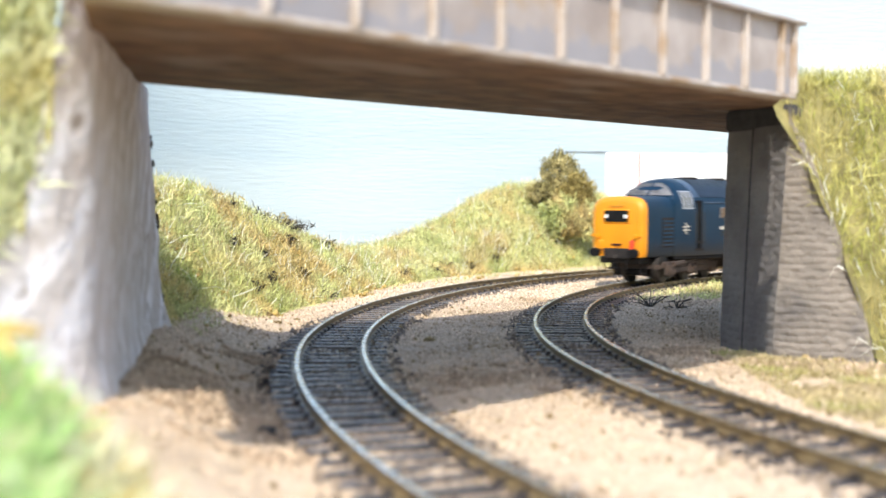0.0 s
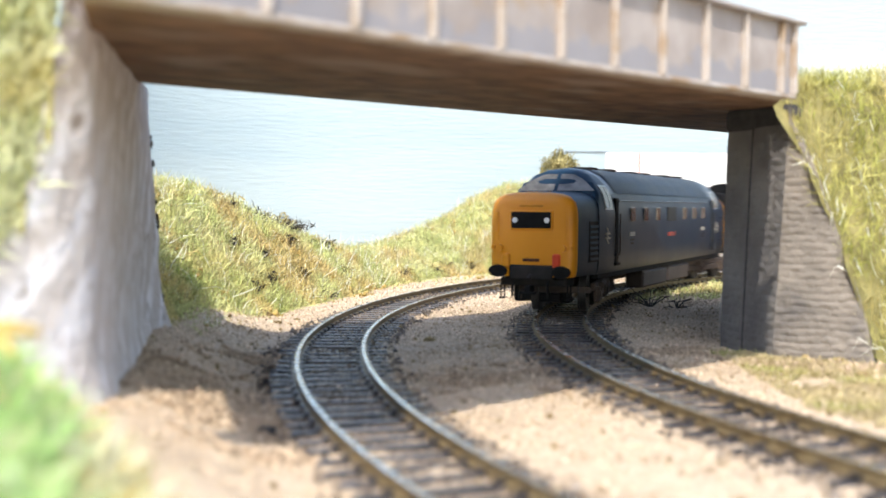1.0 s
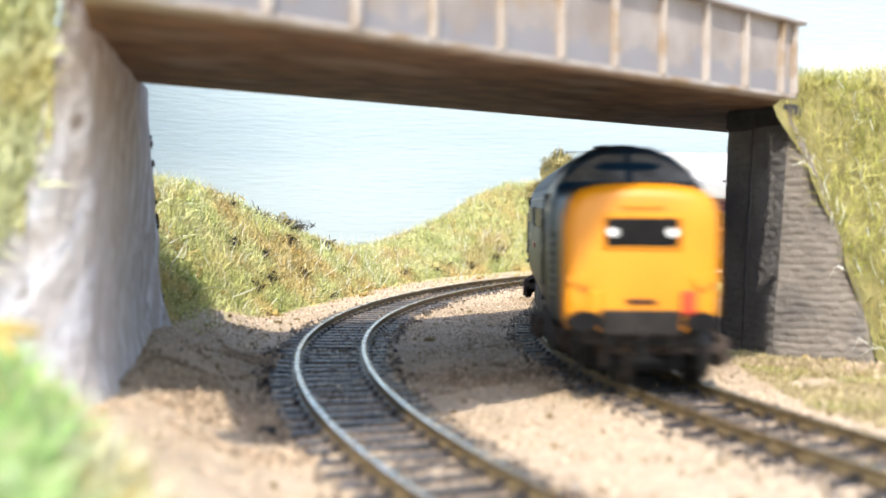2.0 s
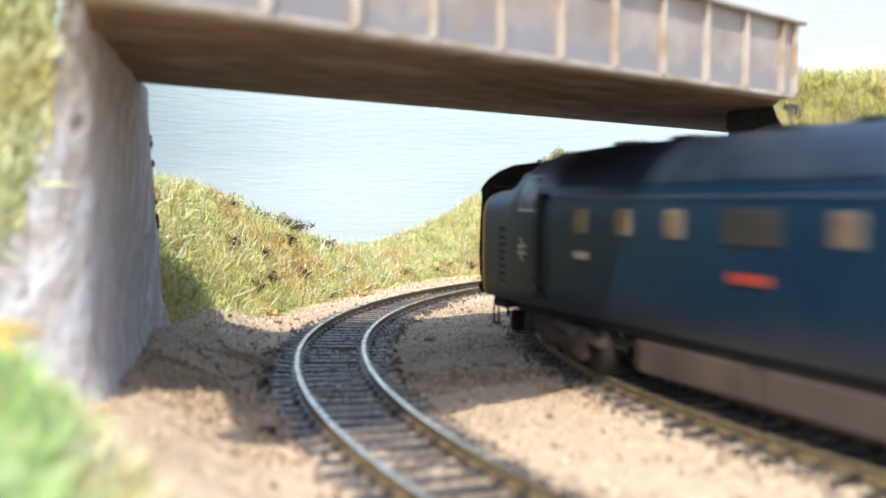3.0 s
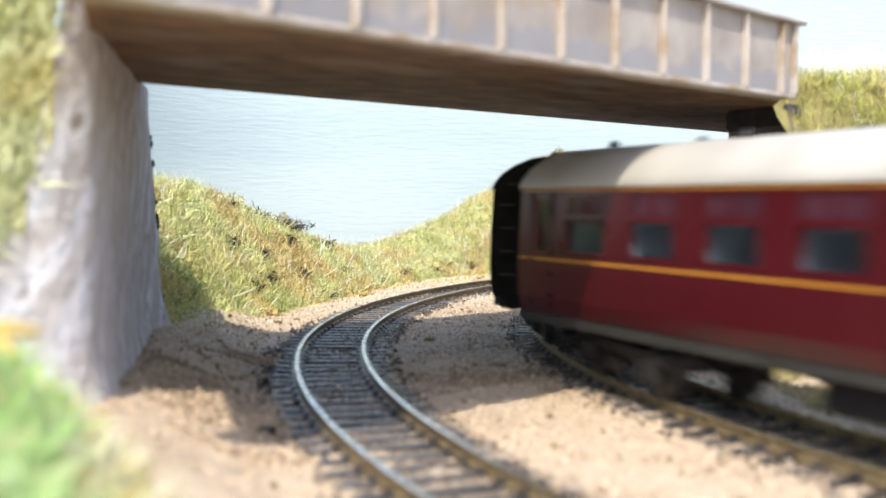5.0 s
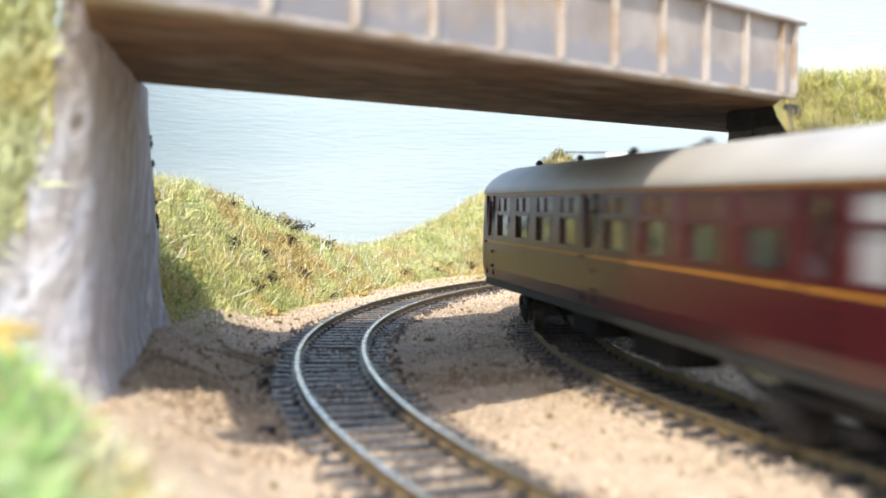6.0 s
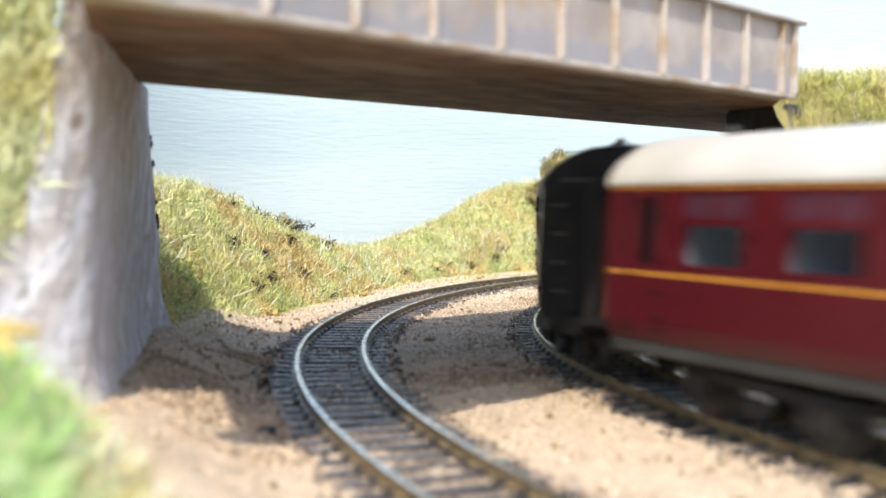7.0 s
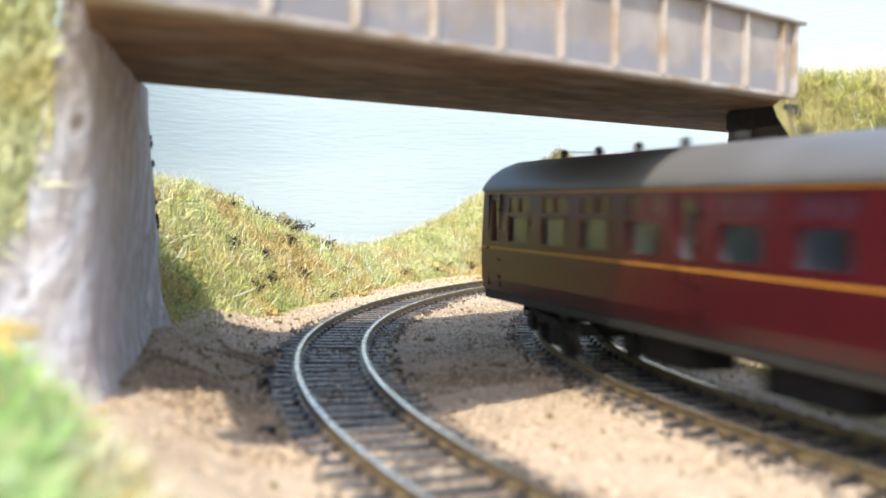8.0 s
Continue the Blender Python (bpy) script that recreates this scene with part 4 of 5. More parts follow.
def build_coach(roof, label):
    co = thing("passenger_coach", label, "coach", "coaches of the train")
    wins = coach_openings()
    Z0, Z1, Z2, Z3 = 27.2, 34.4, 35.3, 39.2

    def skip(x, z):
        for c, h, kind in wins:
            if abs(x - c) < h:
                if kind == "door":
                    return Z0 < z < Z3 - 0.6
                return Z0 < z < Z1 or (kind == "bay" and Z2 < z < Z3) or (kind == "toilet" and Z2 < z < Z3)
        return False

    xs = sorted({-HALF, HALF} | {c + s * h for c, h, _ in wins for s in (-1, 1)})
    zs = [13.6, 17.0, 20.0, 23.0, Z0, 30.0, Z1, Z2, Z3 - 0.6, Z3, 41.3]
    for s in (-1, 1):
        bm = bmesh.new()
        grid_panel(bm, xs, zs, coach_y, skip, 0.9, s)
        side = part("side", bm, "maroon", co, "glossy maroon coach side")
        bm = bmesh.new()
        for z in (25.2,):
            box(bm, -HALF + 0.3, HALF - 0.3, s * (coach_y(z) - 0.1), s * (coach_y(z) + 0.12), z, z + 0.62)
        part("waist_line", bm, "lining", side, "orange and black waist lining")
        bm = bmesh.new()
        box(bm, -HALF + 0.3, HALF - 0.3, s * (coach_y(40.3) - 0.1), s * (coach_y(40.3) + 0.12), 40.1, 40.55)
        part("cantrail_line", bm, "lining", side, "orange cantrail lining")
        for c, h, kind in wins:
            bm = bmesh.new()
            zt = Z3 - 0.6 if kind == "door" else Z3
            y = s * (coach_y(33) - 0.85)
            box(bm, c - h - 0.3, c + h + 0.3, y - 0.15, y + 0.15, Z0 - 0.3, zt + 0.3)
            part("pane", bm, "frosted" if kind == "toilet" else "glass", side, "frosted white toilet window" if kind == "toilet" else "clear window pane").visible_shadow = kind == "toilet"
            if kind == "bay":
                bm = bmesh.new()
                yv = s * (coach_y(37.2) - 0.45)
                box(bm, c - h, c + h, yv - 0.1, yv + 0.1, Z2, Z3)
                part("vent_pane", bm, "vent_glass", side, "maroon-tinted sliding vent pane")
                bm = bmesh.new()
                for x0, x1, z0, z1 in ((c - h, c + h, Z0, Z0 + 0.4), (c - h, c + h, Z1 - 0.4, Z1), (c - h, c - h + 0.4, Z0, Z1), (c + h - 0.4, c + h, Z0, Z1), (c - 0.25, c + 0.25, Z2, Z3)):
                    ya, yb = s * (coach_y((z0 + z1) / 2) - 0.7), s * (coach_y((z0 + z1) / 2) + 0.08)
                    box(bm, x0, x1, ya, yb, z0, z1)
                part("window_frame", bm, "maroon", side)
            if kind == "door":
                bm = bmesh.new()
                for x0 in (c - 4.6, c + 4.3):
                    box(bm, x0, x0 + 0.25, s * 17.0, s * 18.05, 15.0, 40.0)
                part("door_joint", bm, "black", side, "dark door edge line")
                bm = bmesh.new()
                cyl(bm, (c - 3.6, s * 18.0, 25.4), (c - 3.6, s * 18.9, 25.4), 0.35, n=8)
                for zz in (17.5, 22.0, 35.5):
                    box(bm, c + 4.2, c + 5.2, s * 17.6, s * 18.6, zz, zz + 0.7)
                part("door_handle", bm, "black", side, "dark handle and hinges")
    # roof with ribs and ventilators
    bm = bmesh.new()
    half = [(17.9, 40.9), (18.0, 41.6), (17.2, 43.1), (15.3, 45.3), (12.0, 47.5), (7.5, 49.3), (0.0, 50.2)]
    rings = []
    for x, k in ((-HALF - 0.2, 0.995), (-HALF + 1.5, 1.0), (-60, 1), (0, 1), (60, 1), (HALF - 1.5, 1.0), (HALF + 0.2, 0.995)):
        rings.append(half_ring(x, [(y * k, 40.9 + (z - 40.9) * k) for y, z in half]))
    loft(bm, rings)
    rf = part("roof", bm, roof, co, "", True)
    for k in range(11):
        x = 112 - 22.4 * k
        bm = bmesh.new()
        yv, big = (0.0, 0.95) if roof == "dark_roof" else (3.4 if k % 2 else -3.4, 1.0)
        zv = 49.9 if roof == "dark_roof" else 49.0
        cyl(bm, (x, yv, zv), (x, yv, zv + 1.6), 1.0 * big, n=10)
        cyl(bm, (x, yv, zv + 1.2), (x, yv, zv + 1.2 + 1.2 * big), 1.4 * big, 0.5, n=10)
        part("ventilator", bm, "solebar", rf, "small dark roof ventilator")
    # ends with gangway, steps
    for e in (-1, 1):
        bm = bmesh.new()
        ring = [(y - 0.15, z) for y, z in COACH] + [(17.6, 41.6), (16.9, 43.0), (15.0, 45.1), (11.8, 47.2), (7.4, 49.0), (0.0, 49.9)]
        loft(bm, [half_ring(e * (HALF - 0.8), ring), half_ring(e * (HALF + 0.5), ring)])
        end = part("end_wall", bm, "black", co, "matt black coach end")
        bm = bmesh.new()
        prof = [(9.2, 12.6), (9.2, 38.0), (8.0, 41.5), (5.0, 43.8), (0.0, 44.6)]
        inner = [(6.0, 14.0), (6.0, 36.5), (5.2, 38.8), (3.4, 40.2), (0.0, 40.8)]
        x0, x1 = e * (HALF + 0.2), e * (HALF + 6.5)
        o0, o1 = half_ring(x0, prof), half_ring(x1, prof)
        i0, i1 = half_ring(x0, inner), half_ring(x1, inner)
        loft(bm, [i0, o0, o1, i1, i0], caps=False)
        part("gangway", bm, "black", end, "black corridor gangway bellows")
        bm = bmesh.new()
        box(bm, e * (HALF + 0.25), e * (HALF + 0.9), -6.2, 6.2, 13.8, 40.5)
        part("gangway_door", bm, "door_brown", end, "brown gangway door")
        for s in (-1, 1):
            for z in (19.0, 25.0, 31.0, 37.0):
                bm = bmesh.new()
                box(bm, e * (HALF + 0.2), e * (HALF + 1.2), s * 12.0, s * 15.6, z, z + 0.5)
                part("step", bm, "solebar", end, "grey end step")
        bm = bmesh.new()
        box(bm, e * (HALF + 0.2), e * (HALF + 0.9), -13.5, 13.5, 42.2, 42.9)
        part("roof_handrail", bm, "solebar", end)
        bm = bmesh.new()
        box(bm, e * (HALF - 1.6), e * (HALF + 0.5), -15.5, 15.5, 10.6, 13.5, 0.3)
        part("headstock", bm, "black", co)
        bm = bmesh.new()
        box(bm, e * (HALF - 6), e * (HALF + 4.6), -0.9, 0.9, 7.0, 8.4)
        box(bm, e * (HALF + 3.6), e * (HALF + 4.6), -3.6, 3.6, 6.6, 8.0)
        part("coupling", bm, "black", co)
        build_buffers(co, e * (HALF + 4.0), e, 12.6, 2.4, 0.95)
    bm = bmesh.new()
    box(bm, -HALF + 0.5, HALF - 0.5, -16.6, 16.6, 13.2, 14.6)
    part("floor_pan", bm, "solebar", co)
    for s in (-1, 1):
        bm = bmesh.new()
        box(bm, -HALF + 0.5, HALF - 0.5, s * 15.4, s * 17.2, 11.2, 13.5, 0.25)
        part("solebar", bm, "solebar", co, "grey-brown solebar with footboards")
        for x in (60, 20, -20, -60):
            bm = bmesh.new()
            cyl(bm, (x - 20, s * 9, 11.4), (x, s * 9, 5.6), 0.6, n=6)
            part("truss_rod", bm, "black", co)
    for x0, x1, y0, y1 in ((-34, -14, -15, -5), (10, 36, -15, -5), (-30, -6, 4, 15), (14, 30, 5, 15)):
        bm = bmesh.new()
        box(bm, x0, x1, y0, y1, 5.8, 11.4, 0.4)
        part("battery_box", bm, "black", co, "black underframe equipment box")
    bm = bmesh.new()
    for c, h, kind in wins:
        if kind == "bay":
            for s in (-1, 1):
                for dx in (-9.6, 9.6):
                    # seat backs raised to close a bright slit between opposite windows
                    box(bm, c + dx - 1.6, c + dx + 1.6, s * 3.5, s * 15.8, 14.6, 33.7)
                box(bm, c - 3.5, c + 3.5, s * 7, s * 15.5, 23.0, 23.6)
                # added strip, blocks the bright view through the coach
                box(bm, c - 11.8, c + 11.8, s * 4.0, s * 15.6, 33.6, 34.4)
    for x in (102.0, 87.0, -9.0, -18.5, -112.5):
        box(bm, x - 0.5, x + 0.5, -16.4, 16.4, 14.6, 40.6)
    part("seating", bm, "seat", co, "dull blue moulded seats and tables, with added view-blocking strips")
    bgs = [build_bogie(co, x, (-16.5, 16.5), 6.0, "coach") for x in (95.0, -95.0)]
    return co, 95.0, bgs


SPEED, START = 166.1, -588.8          # mm/s, and the locomotive's place along the inner track at the start
OFFSETS = (0.0, -282.0, -563.0, -842.0)


def place_on_track(s, half):
    a, _ = track_point(R_IN, TH_IN, s + half)
    b, _ = track_point(R_IN, TH_IN, s - half)
    d = (a - b).normalized()
    return (a + b) / 2, math.atan2(d.y, d.x)


TRAIN = []


def build_train():
    TRAIN.append(build_loco())
    TRAIN.append(build_coach("coach_roof", "maroon coach with pale grey roof and orange lining"))
    TRAIN.append(build_coach("coach_roof", "maroon coach with pale grey roof and orange lining"))
    TRAIN.append(build_coach("dark_roof", "maroon coach with dull dark grey roof"))


def motions():
    """The train runs round the inner track: bodies ride on their bogies, bogies turn to the rails, wheels roll."""
    for (veh, half, bgs), off in zip(TRAIN, OFFSETS):
        rows, brows = [], [[] for _ in bgs]
        for i in range(81):
            t = i / 10
            s = START + SPEED * t + off
            p, a = place_on_track(s, half)
            rows.append((t, pose(p.x * MM, p.y * MM, 0.03 * MM, 0, 0, math.degrees(a))))
            for k, (bg, bx, _) in enumerate(bgs):
                _, d = track_point(R_IN, TH_IN, s + bx)
                turn = (math.atan2(d.y, d.x) - a + math.pi) % (2 * math.pi) - math.pi
                brows[k].append((t, pose(bx * MM, 0, 0, 0, 0, math.degrees(turn))))
        walk(veh, rows)
        for k, (bg, _, wheels) in enumerate(bgs):
            walk(bg, brows[k])
            for w, ax, r in wheels:
                walk(w, [(j / 30, pose(ax * MM, 0, r * MM, 0, math.degrees(SPEED * j / 30 / r), 0)) for j in range(0, 241, 1)])


# ---- scatter: grass, scrub, grains ----
def blades(name, pts, length, width, lean, mat, label, category="grass", seed=1, curl=0.5, base_dir=None):
    """A tangle of fine curved fibres rooted at pts (n x 3, mm)."""
    g = np.random.default_rng(seed)
    n = len(pts)
    az = g.uniform(0, 2 * np.pi, n)
    tilt = np.clip(np.abs(g.normal(0, lean, n)), 0, 1.45)
    ln = length * g.uniform(0.5, 1.35, n)
    wd = width * g.uniform(0.6, 1.3, n)
    d = np.stack([np.cos(az) * np.sin(tilt), np.sin(az) * np.sin(tilt), np.cos(tilt)], 1)
    if base_dir is not None:
        d += np.asarray(base_dir)
        d /= np.linalg.norm(d, axis=1)[:, None]
    t2 = g.normal(0, curl, (n, 3))
    t2[:, 2] -= 0.35
    d2 = d + t2
    d2 /= np.linalg.norm(d2, axis=1)[:, None]
    side = np.cross(d, g.normal(0, 1, (n, 3)))
    side /= np.linalg.norm(side, axis=1)[:, None] + 1e-9
    p0 = pts - d * 0.4
    p1 = p0 + d * (ln * 0.5)[:, None]
    p2 = p1 + d2 * (ln * 0.5)[:, None]
    w = (side * wd[:, None]) / 2
    v = np.stack([p0 - w, p0 + w, p1 + w * 0.8, p1 - w * 0.8, p2], 1).reshape(-1, 3)
    k = np.arange(n)[:, None] * 5
    f = np.concatenate([k + [0, 1, 2], k + [0, 2, 3], k + [3, 2, 4]], 0)
    ob = mesh_from(name, v, f, mat)
    return tagged(ob, label, category, kind="stuff")


def on_sheet(fz, keep, x0, x1, y0, y1, n, seed, clump=0.0, zmin=-3.0):
    g = np.random.default_rng(seed)
    x, y = g.uniform(x0, x1, n), g.uniform(y0, y1, n)
    if clump:
        ok = rough(x, y, 0.11, seed) + 0.6 * rough(x, y, 0.29, seed + 1) + g.normal(0, 0.45, n) > clump
        x, y = x[ok], y[ok]
    ok = keep(x, y)
    x, y = x[ok], y[ok]
    z = fz(x, y)
    ok = z > zmin
    return np.stack([x, y, z], 1)[ok]


def in_view_bank(x, y):
    r = np.hypot(x - CX, y - CY)
    return bank_keep(x, y) & (r < R_OUT + 170) & (x > -0.285 * y)


def right_view(x, y):
    return right_keep(x, y) & (x < 0.46 * y) & (y > 255)


def left_view(x, y):
    return left_keep(x, y) & (x > -0.46 * y) & (y > 55)


def left_edge(x, y):
    gap = near_wall_x(y) - x
    return (gap > 1.0) & (gap < 9.0) & (y > 152) & (y < 186) & (x > -0.46 * y)


def left_mid(x, y):
    return left_view(x, y) & (y < 168) & (x > -0.335 * y)


def left_low(x, y):
    return left_view(x, y) & (y < 160) & (x < -0.345 * y)


def grains(name, n, x0, x1, y0, y1, size, mat, label, seed, keep=None, zfun=None, sink=0.25):
    g = np.random.default_rng(seed)
    x, y = g.uniform(x0, x1, n), g.uniform(y0, y1, n)
    if keep is not None:
        ok = keep(x, y)
        x, y = x[ok], y[ok]
    n = len(x)
    z = (zfun or ground_z)(x, y)
    s = size * g.lognormal(0, 0.35, n)
    base = np.array([[1, 0, 0], [-0.4, 0.9, -0.1], [-0.5, -0.8, 0], [0.1, 0.1, 0.95], [0, 0, -0.7]])
    v = base[None] + g.normal(0, 0.22, (n, 5, 3))
    a = g.uniform(0, 2 * np.pi, n)
    c, sn = np.cos(a)[:, None], np.sin(a)[:, None]
    vx, vy = v[..., 0] * c - v[..., 1] * sn, v[..., 0] * sn + v[..., 1] * c
    v = np.stack([vx, vy, v[..., 2]], -1) * s[:, None, None] + np.stack([x, y, z + s * sink], -1)[:, None]
    k = np.arange(n)[:, None] * 5
    f = np.concatenate([k + t for t in ([0, 1, 3], [1, 2, 3], [2, 0, 3], [1, 0, 4], [2, 1, 4], [0, 2, 4])], 0)
    return tagged(mesh_from(name, v.reshape(-1, 3), f, mat), label, "ballast", kind="stuff")


def clear_of_walls(x, y):
    r = np.hypot(x - CX, y - CY)
    inner = np.hypot(x - IX, y - IY)
    wall = (x > 80.2 + (y - 333) * 0.24) & ((x - 88.8) * 0.46 + (y - 308) * 0.887 > -1) & ((x - 88.8) * 0.95 + (y - 308) * 0.31 > -1)
    return ~wall & (r < R_OUT + 47) & (x < 0.43 * y + 8) & (x > -0.43 * y - 8)


def off_rails(x, y):
    r = np.abs(np.hypot(x - CX, y - CY) - R_OUT)
    q = np.abs(np.hypot(x - IX, y - IY) - R_IN)
    rail = (np.abs(r - 8.25) > 1.6) & (np.abs(q - 8.25) > 1.6)
    return clear_of_walls(x, y) & rail


def shoulder(x, y):
    """Away from the sleepers."""
    r = np.abs(np.hypot(x - CX, y - CY) - R_OUT)
    q = np.abs(np.hypot(x - IX, y - IY) - R_IN)
    return clear_of_walls(x, y) & (r > 13) & (q > 13)


def in_bed(x, y):
    r = np.abs(np.hypot(x - CX, y - CY) - R_OUT)
    q = np.abs(np.hypot(x - IX, y - IY) - R_IN)
    rail = (np.abs(r - 8.25) > 1.8) & (np.abs(q - 8.25) > 1.8)
    return clear_of_walls(x, y) & rail & ((r < 17) | (q < 17))


def verge(x, y):
    inner = np.hypot(x - IX, y - IY)
    return clear_of_walls(x, y) & (inner < R_IN - 24) & (y < 318) & (x > 74)


def sleeper_ends(x, y):
    r = np.abs(np.hypot(x - CX, y - CY) - R_OUT)
    q = np.abs(np.hypot(x - IX, y - IY) - R_IN)
    return clear_of_walls(x, y) & (((r > 12.5) & (r < 19)) | ((q > 12.5) & (q < 18))) & (rough(x, y, 0.4, 9.0) > -0.1)


def earthy(x, y):
    """Brown earth spread where the ballast thins out, in ragged patches."""
    spots = ((-38, 212, 30, 20), (-58, 235, 20, 26), (10, 262, 26, 16), (30, 285, 16, 14), (64, 316, 22, 12), (-30, 178, 16, 8), (96, 292, 30, 14), (-45, 290, 16, 10))
    near = sum(np.exp(-((x - a) / c) ** 2 - ((y - b) / e) ** 2) for a, b, c, e in spots)
    return shoulder(x, y) & (near + 0.35 * rough(x, y, 0.21, 3.0) + 0.25 * rough(x, y, 0.6, 7.0) > 0.55)


def outer_verge(x, y):
    r = np.hypot(x - CX, y - CY)
    return (r > R_OUT + 34) & (r < R_OUT + 62) & (y > 300) & (x > -0.3 * y) & (x < 0.3 * y)


def far_patch(x, y):
    inner = np.hypot(x - IX, y - IY)
    return (inner < R_IN - 16) & (inner > R_IN - 46) & (y > 490) & (y < 640) & (x < 0.28 * y)


def grow():
    blades("grass_far", on_sheet(bank_z, in_view_bank, -215, 116, 300, 816, 330000, 3), 7.0, 0.30, 1.0, "grass", "tangled pale yellow-green static grass on the far bank", seed=3, curl=0.7)
    blades("grass_far_dry", on_sheet(bank_z, in_view_bank, -215, 116, 300, 816, 90000, 4, clump=0.35), 6.5, 0.3, 1.1, "dry", "dry straw-coloured tufts on the far bank", seed=4, curl=0.8)
    blades("grass_far_straw", on_sheet(bank_z, in_view_bank, -215, 116, 300, 816, 16000, 27, clump=0.5), 8.0, 0.22, 1.2, "straw", "bleached straw strands over the far bank", seed=27, curl=0.8)
    blades("grass_right", on_sheet(right_z, right_view, 92, 320, 255, 600, 230000, 5), 8.0, 0.21, 0.95, "grass_green", "long tangled grass on the steep bank", seed=5, curl=0.7, base_dir=(-0.15, -0.2, 0))
    blades("grass_right_dry", on_sheet(right_z, right_view, 92, 320, 255, 600, 26000, 6, clump=0.2), 9.5, 0.3, 0.9, "straw", "pale straw stems over the bank", seed=6, curl=0.8, base_dir=(-0.5, -0.5, 0))
    blades("grass_left", on_sheet(left_z, left_view, -150, -6, 50, 300, 90000, 7, zmin=-9), 7.5, 0.42, 0.7, "grass_pale", "near bank grass in pale green", seed=7, curl=0.6)
    blades("grass_left_edge", on_sheet(left_z, left_edge, -84, -53, 145, 190, 42000, 17, zmin=-9), 6.0, 0.45, 0.8, "grass_pale", "pale grass hanging over the wing wall edge", seed=17, curl=0.7, base_dir=(0.4, -0.4, 0))
    blades("grass_left_pale", on_sheet(left_z, left_view, -150, -30, 50, 300, 11000, 18, clump=0.5, zmin=-9), 8.0, 0.5, 0.8, "straw", "bleached straw patches on the near bank", seed=18, curl=0.7)
    blades("ochre_left", on_sheet(left_z, left_mid, -60, -8, 55, 172, 40000, 19, clump=0.1, zmin=-9), 5.5, 0.6, 0.9, "ochre", "ochre scrub along the foot of the near bank", seed=19, curl=0.7)
    blades("moss_left", on_sheet(left_z, left_low, -60, -8, 55, 150, 34000, 8, clump=0.0, zmin=-9), 8.0, 0.6, 0.8, "moss", "bright green mossy tufts beside the wall foot", "moss", seed=8, curl=0.7)
    gx = on_sheet(ground_z, verge, 60, 200, 190, 330, 80000, 9, clump=-0.75, zmin=-9)
    blades("verge_grass", gx, 2.1, 0.3, 0.95, "verge", "short dry grass by the wing wall foot", seed=9, curl=0.7)
    gx = on_sheet(ground_z, outer_verge, -120, 130, 300, 800, 40000, 10, clump=0.2, zmin=-9)
    blades("outer_verge_grass", gx, 3.4, 0.35, 0.9, "grass", "short grass at the bank foot", seed=10, curl=0.7)
    gx = on_sheet(ground_z, far_patch, 60, 180, 480, 640, 14000, 11, clump=-0.2, zmin=-9)
    blades("far_patch_grass", gx, 4.0, 0.4, 0.8, "grass", "grass patch inside the far curve", seed=11, curl=0.6)
    blades("scrub_tufts", on_sheet(bank_z, in_view_bank, -215, 116, 300, 816, 50000, 14, clump=0.75), 5.0, 0.34, 1.2, "bush", "dark olive tufts in the bank grass", seed=14, curl=0.8)
    blades("scrub_tufts_right", on_sheet(right_z, right_view, 92, 320, 255, 600, 22000, 15, clump=0.7), 6.0, 0.3, 1.2, "bush", "olive tufts in the steep bank", seed=15, curl=0.8)
    blades("straw_stems", on_sheet(bank_z, in_view_bank, -215, 116, 300, 816, 16000, 16, clump=0.1), 11.0, 0.26, 1.0, "straw", "long pale straw stems in the far grass", seed=16, curl=0.4)
    grains("bank_crumbs", 26000, -215, 116, 300, 816, 0.7, "ochre", "ochre foam crumbs in the far grass", 17, lambda x, y: in_view_bank(x, y) & (rough(x, y, 0.13, 2.0) + 0.7 * rough(x, y, 0.31, 6.0) > 0.65), bank_z, 1.6)
    # white seed heads against the sky on the right-hand bank
    g = np.random.default_rng(12)
    x = g.uniform(108, 200, 15000)
    y = 350 + (x - 108) * 0.5 + g.normal(0, 8, 15000)
    gx = np.stack([x, y, right_z(x, y)], 1)
    blades("seed_heads", gx, 12.5, 0.32, 0.8, "white_straw", "pale feathery seed heads along the bank top", seed=12, curl=0.5)


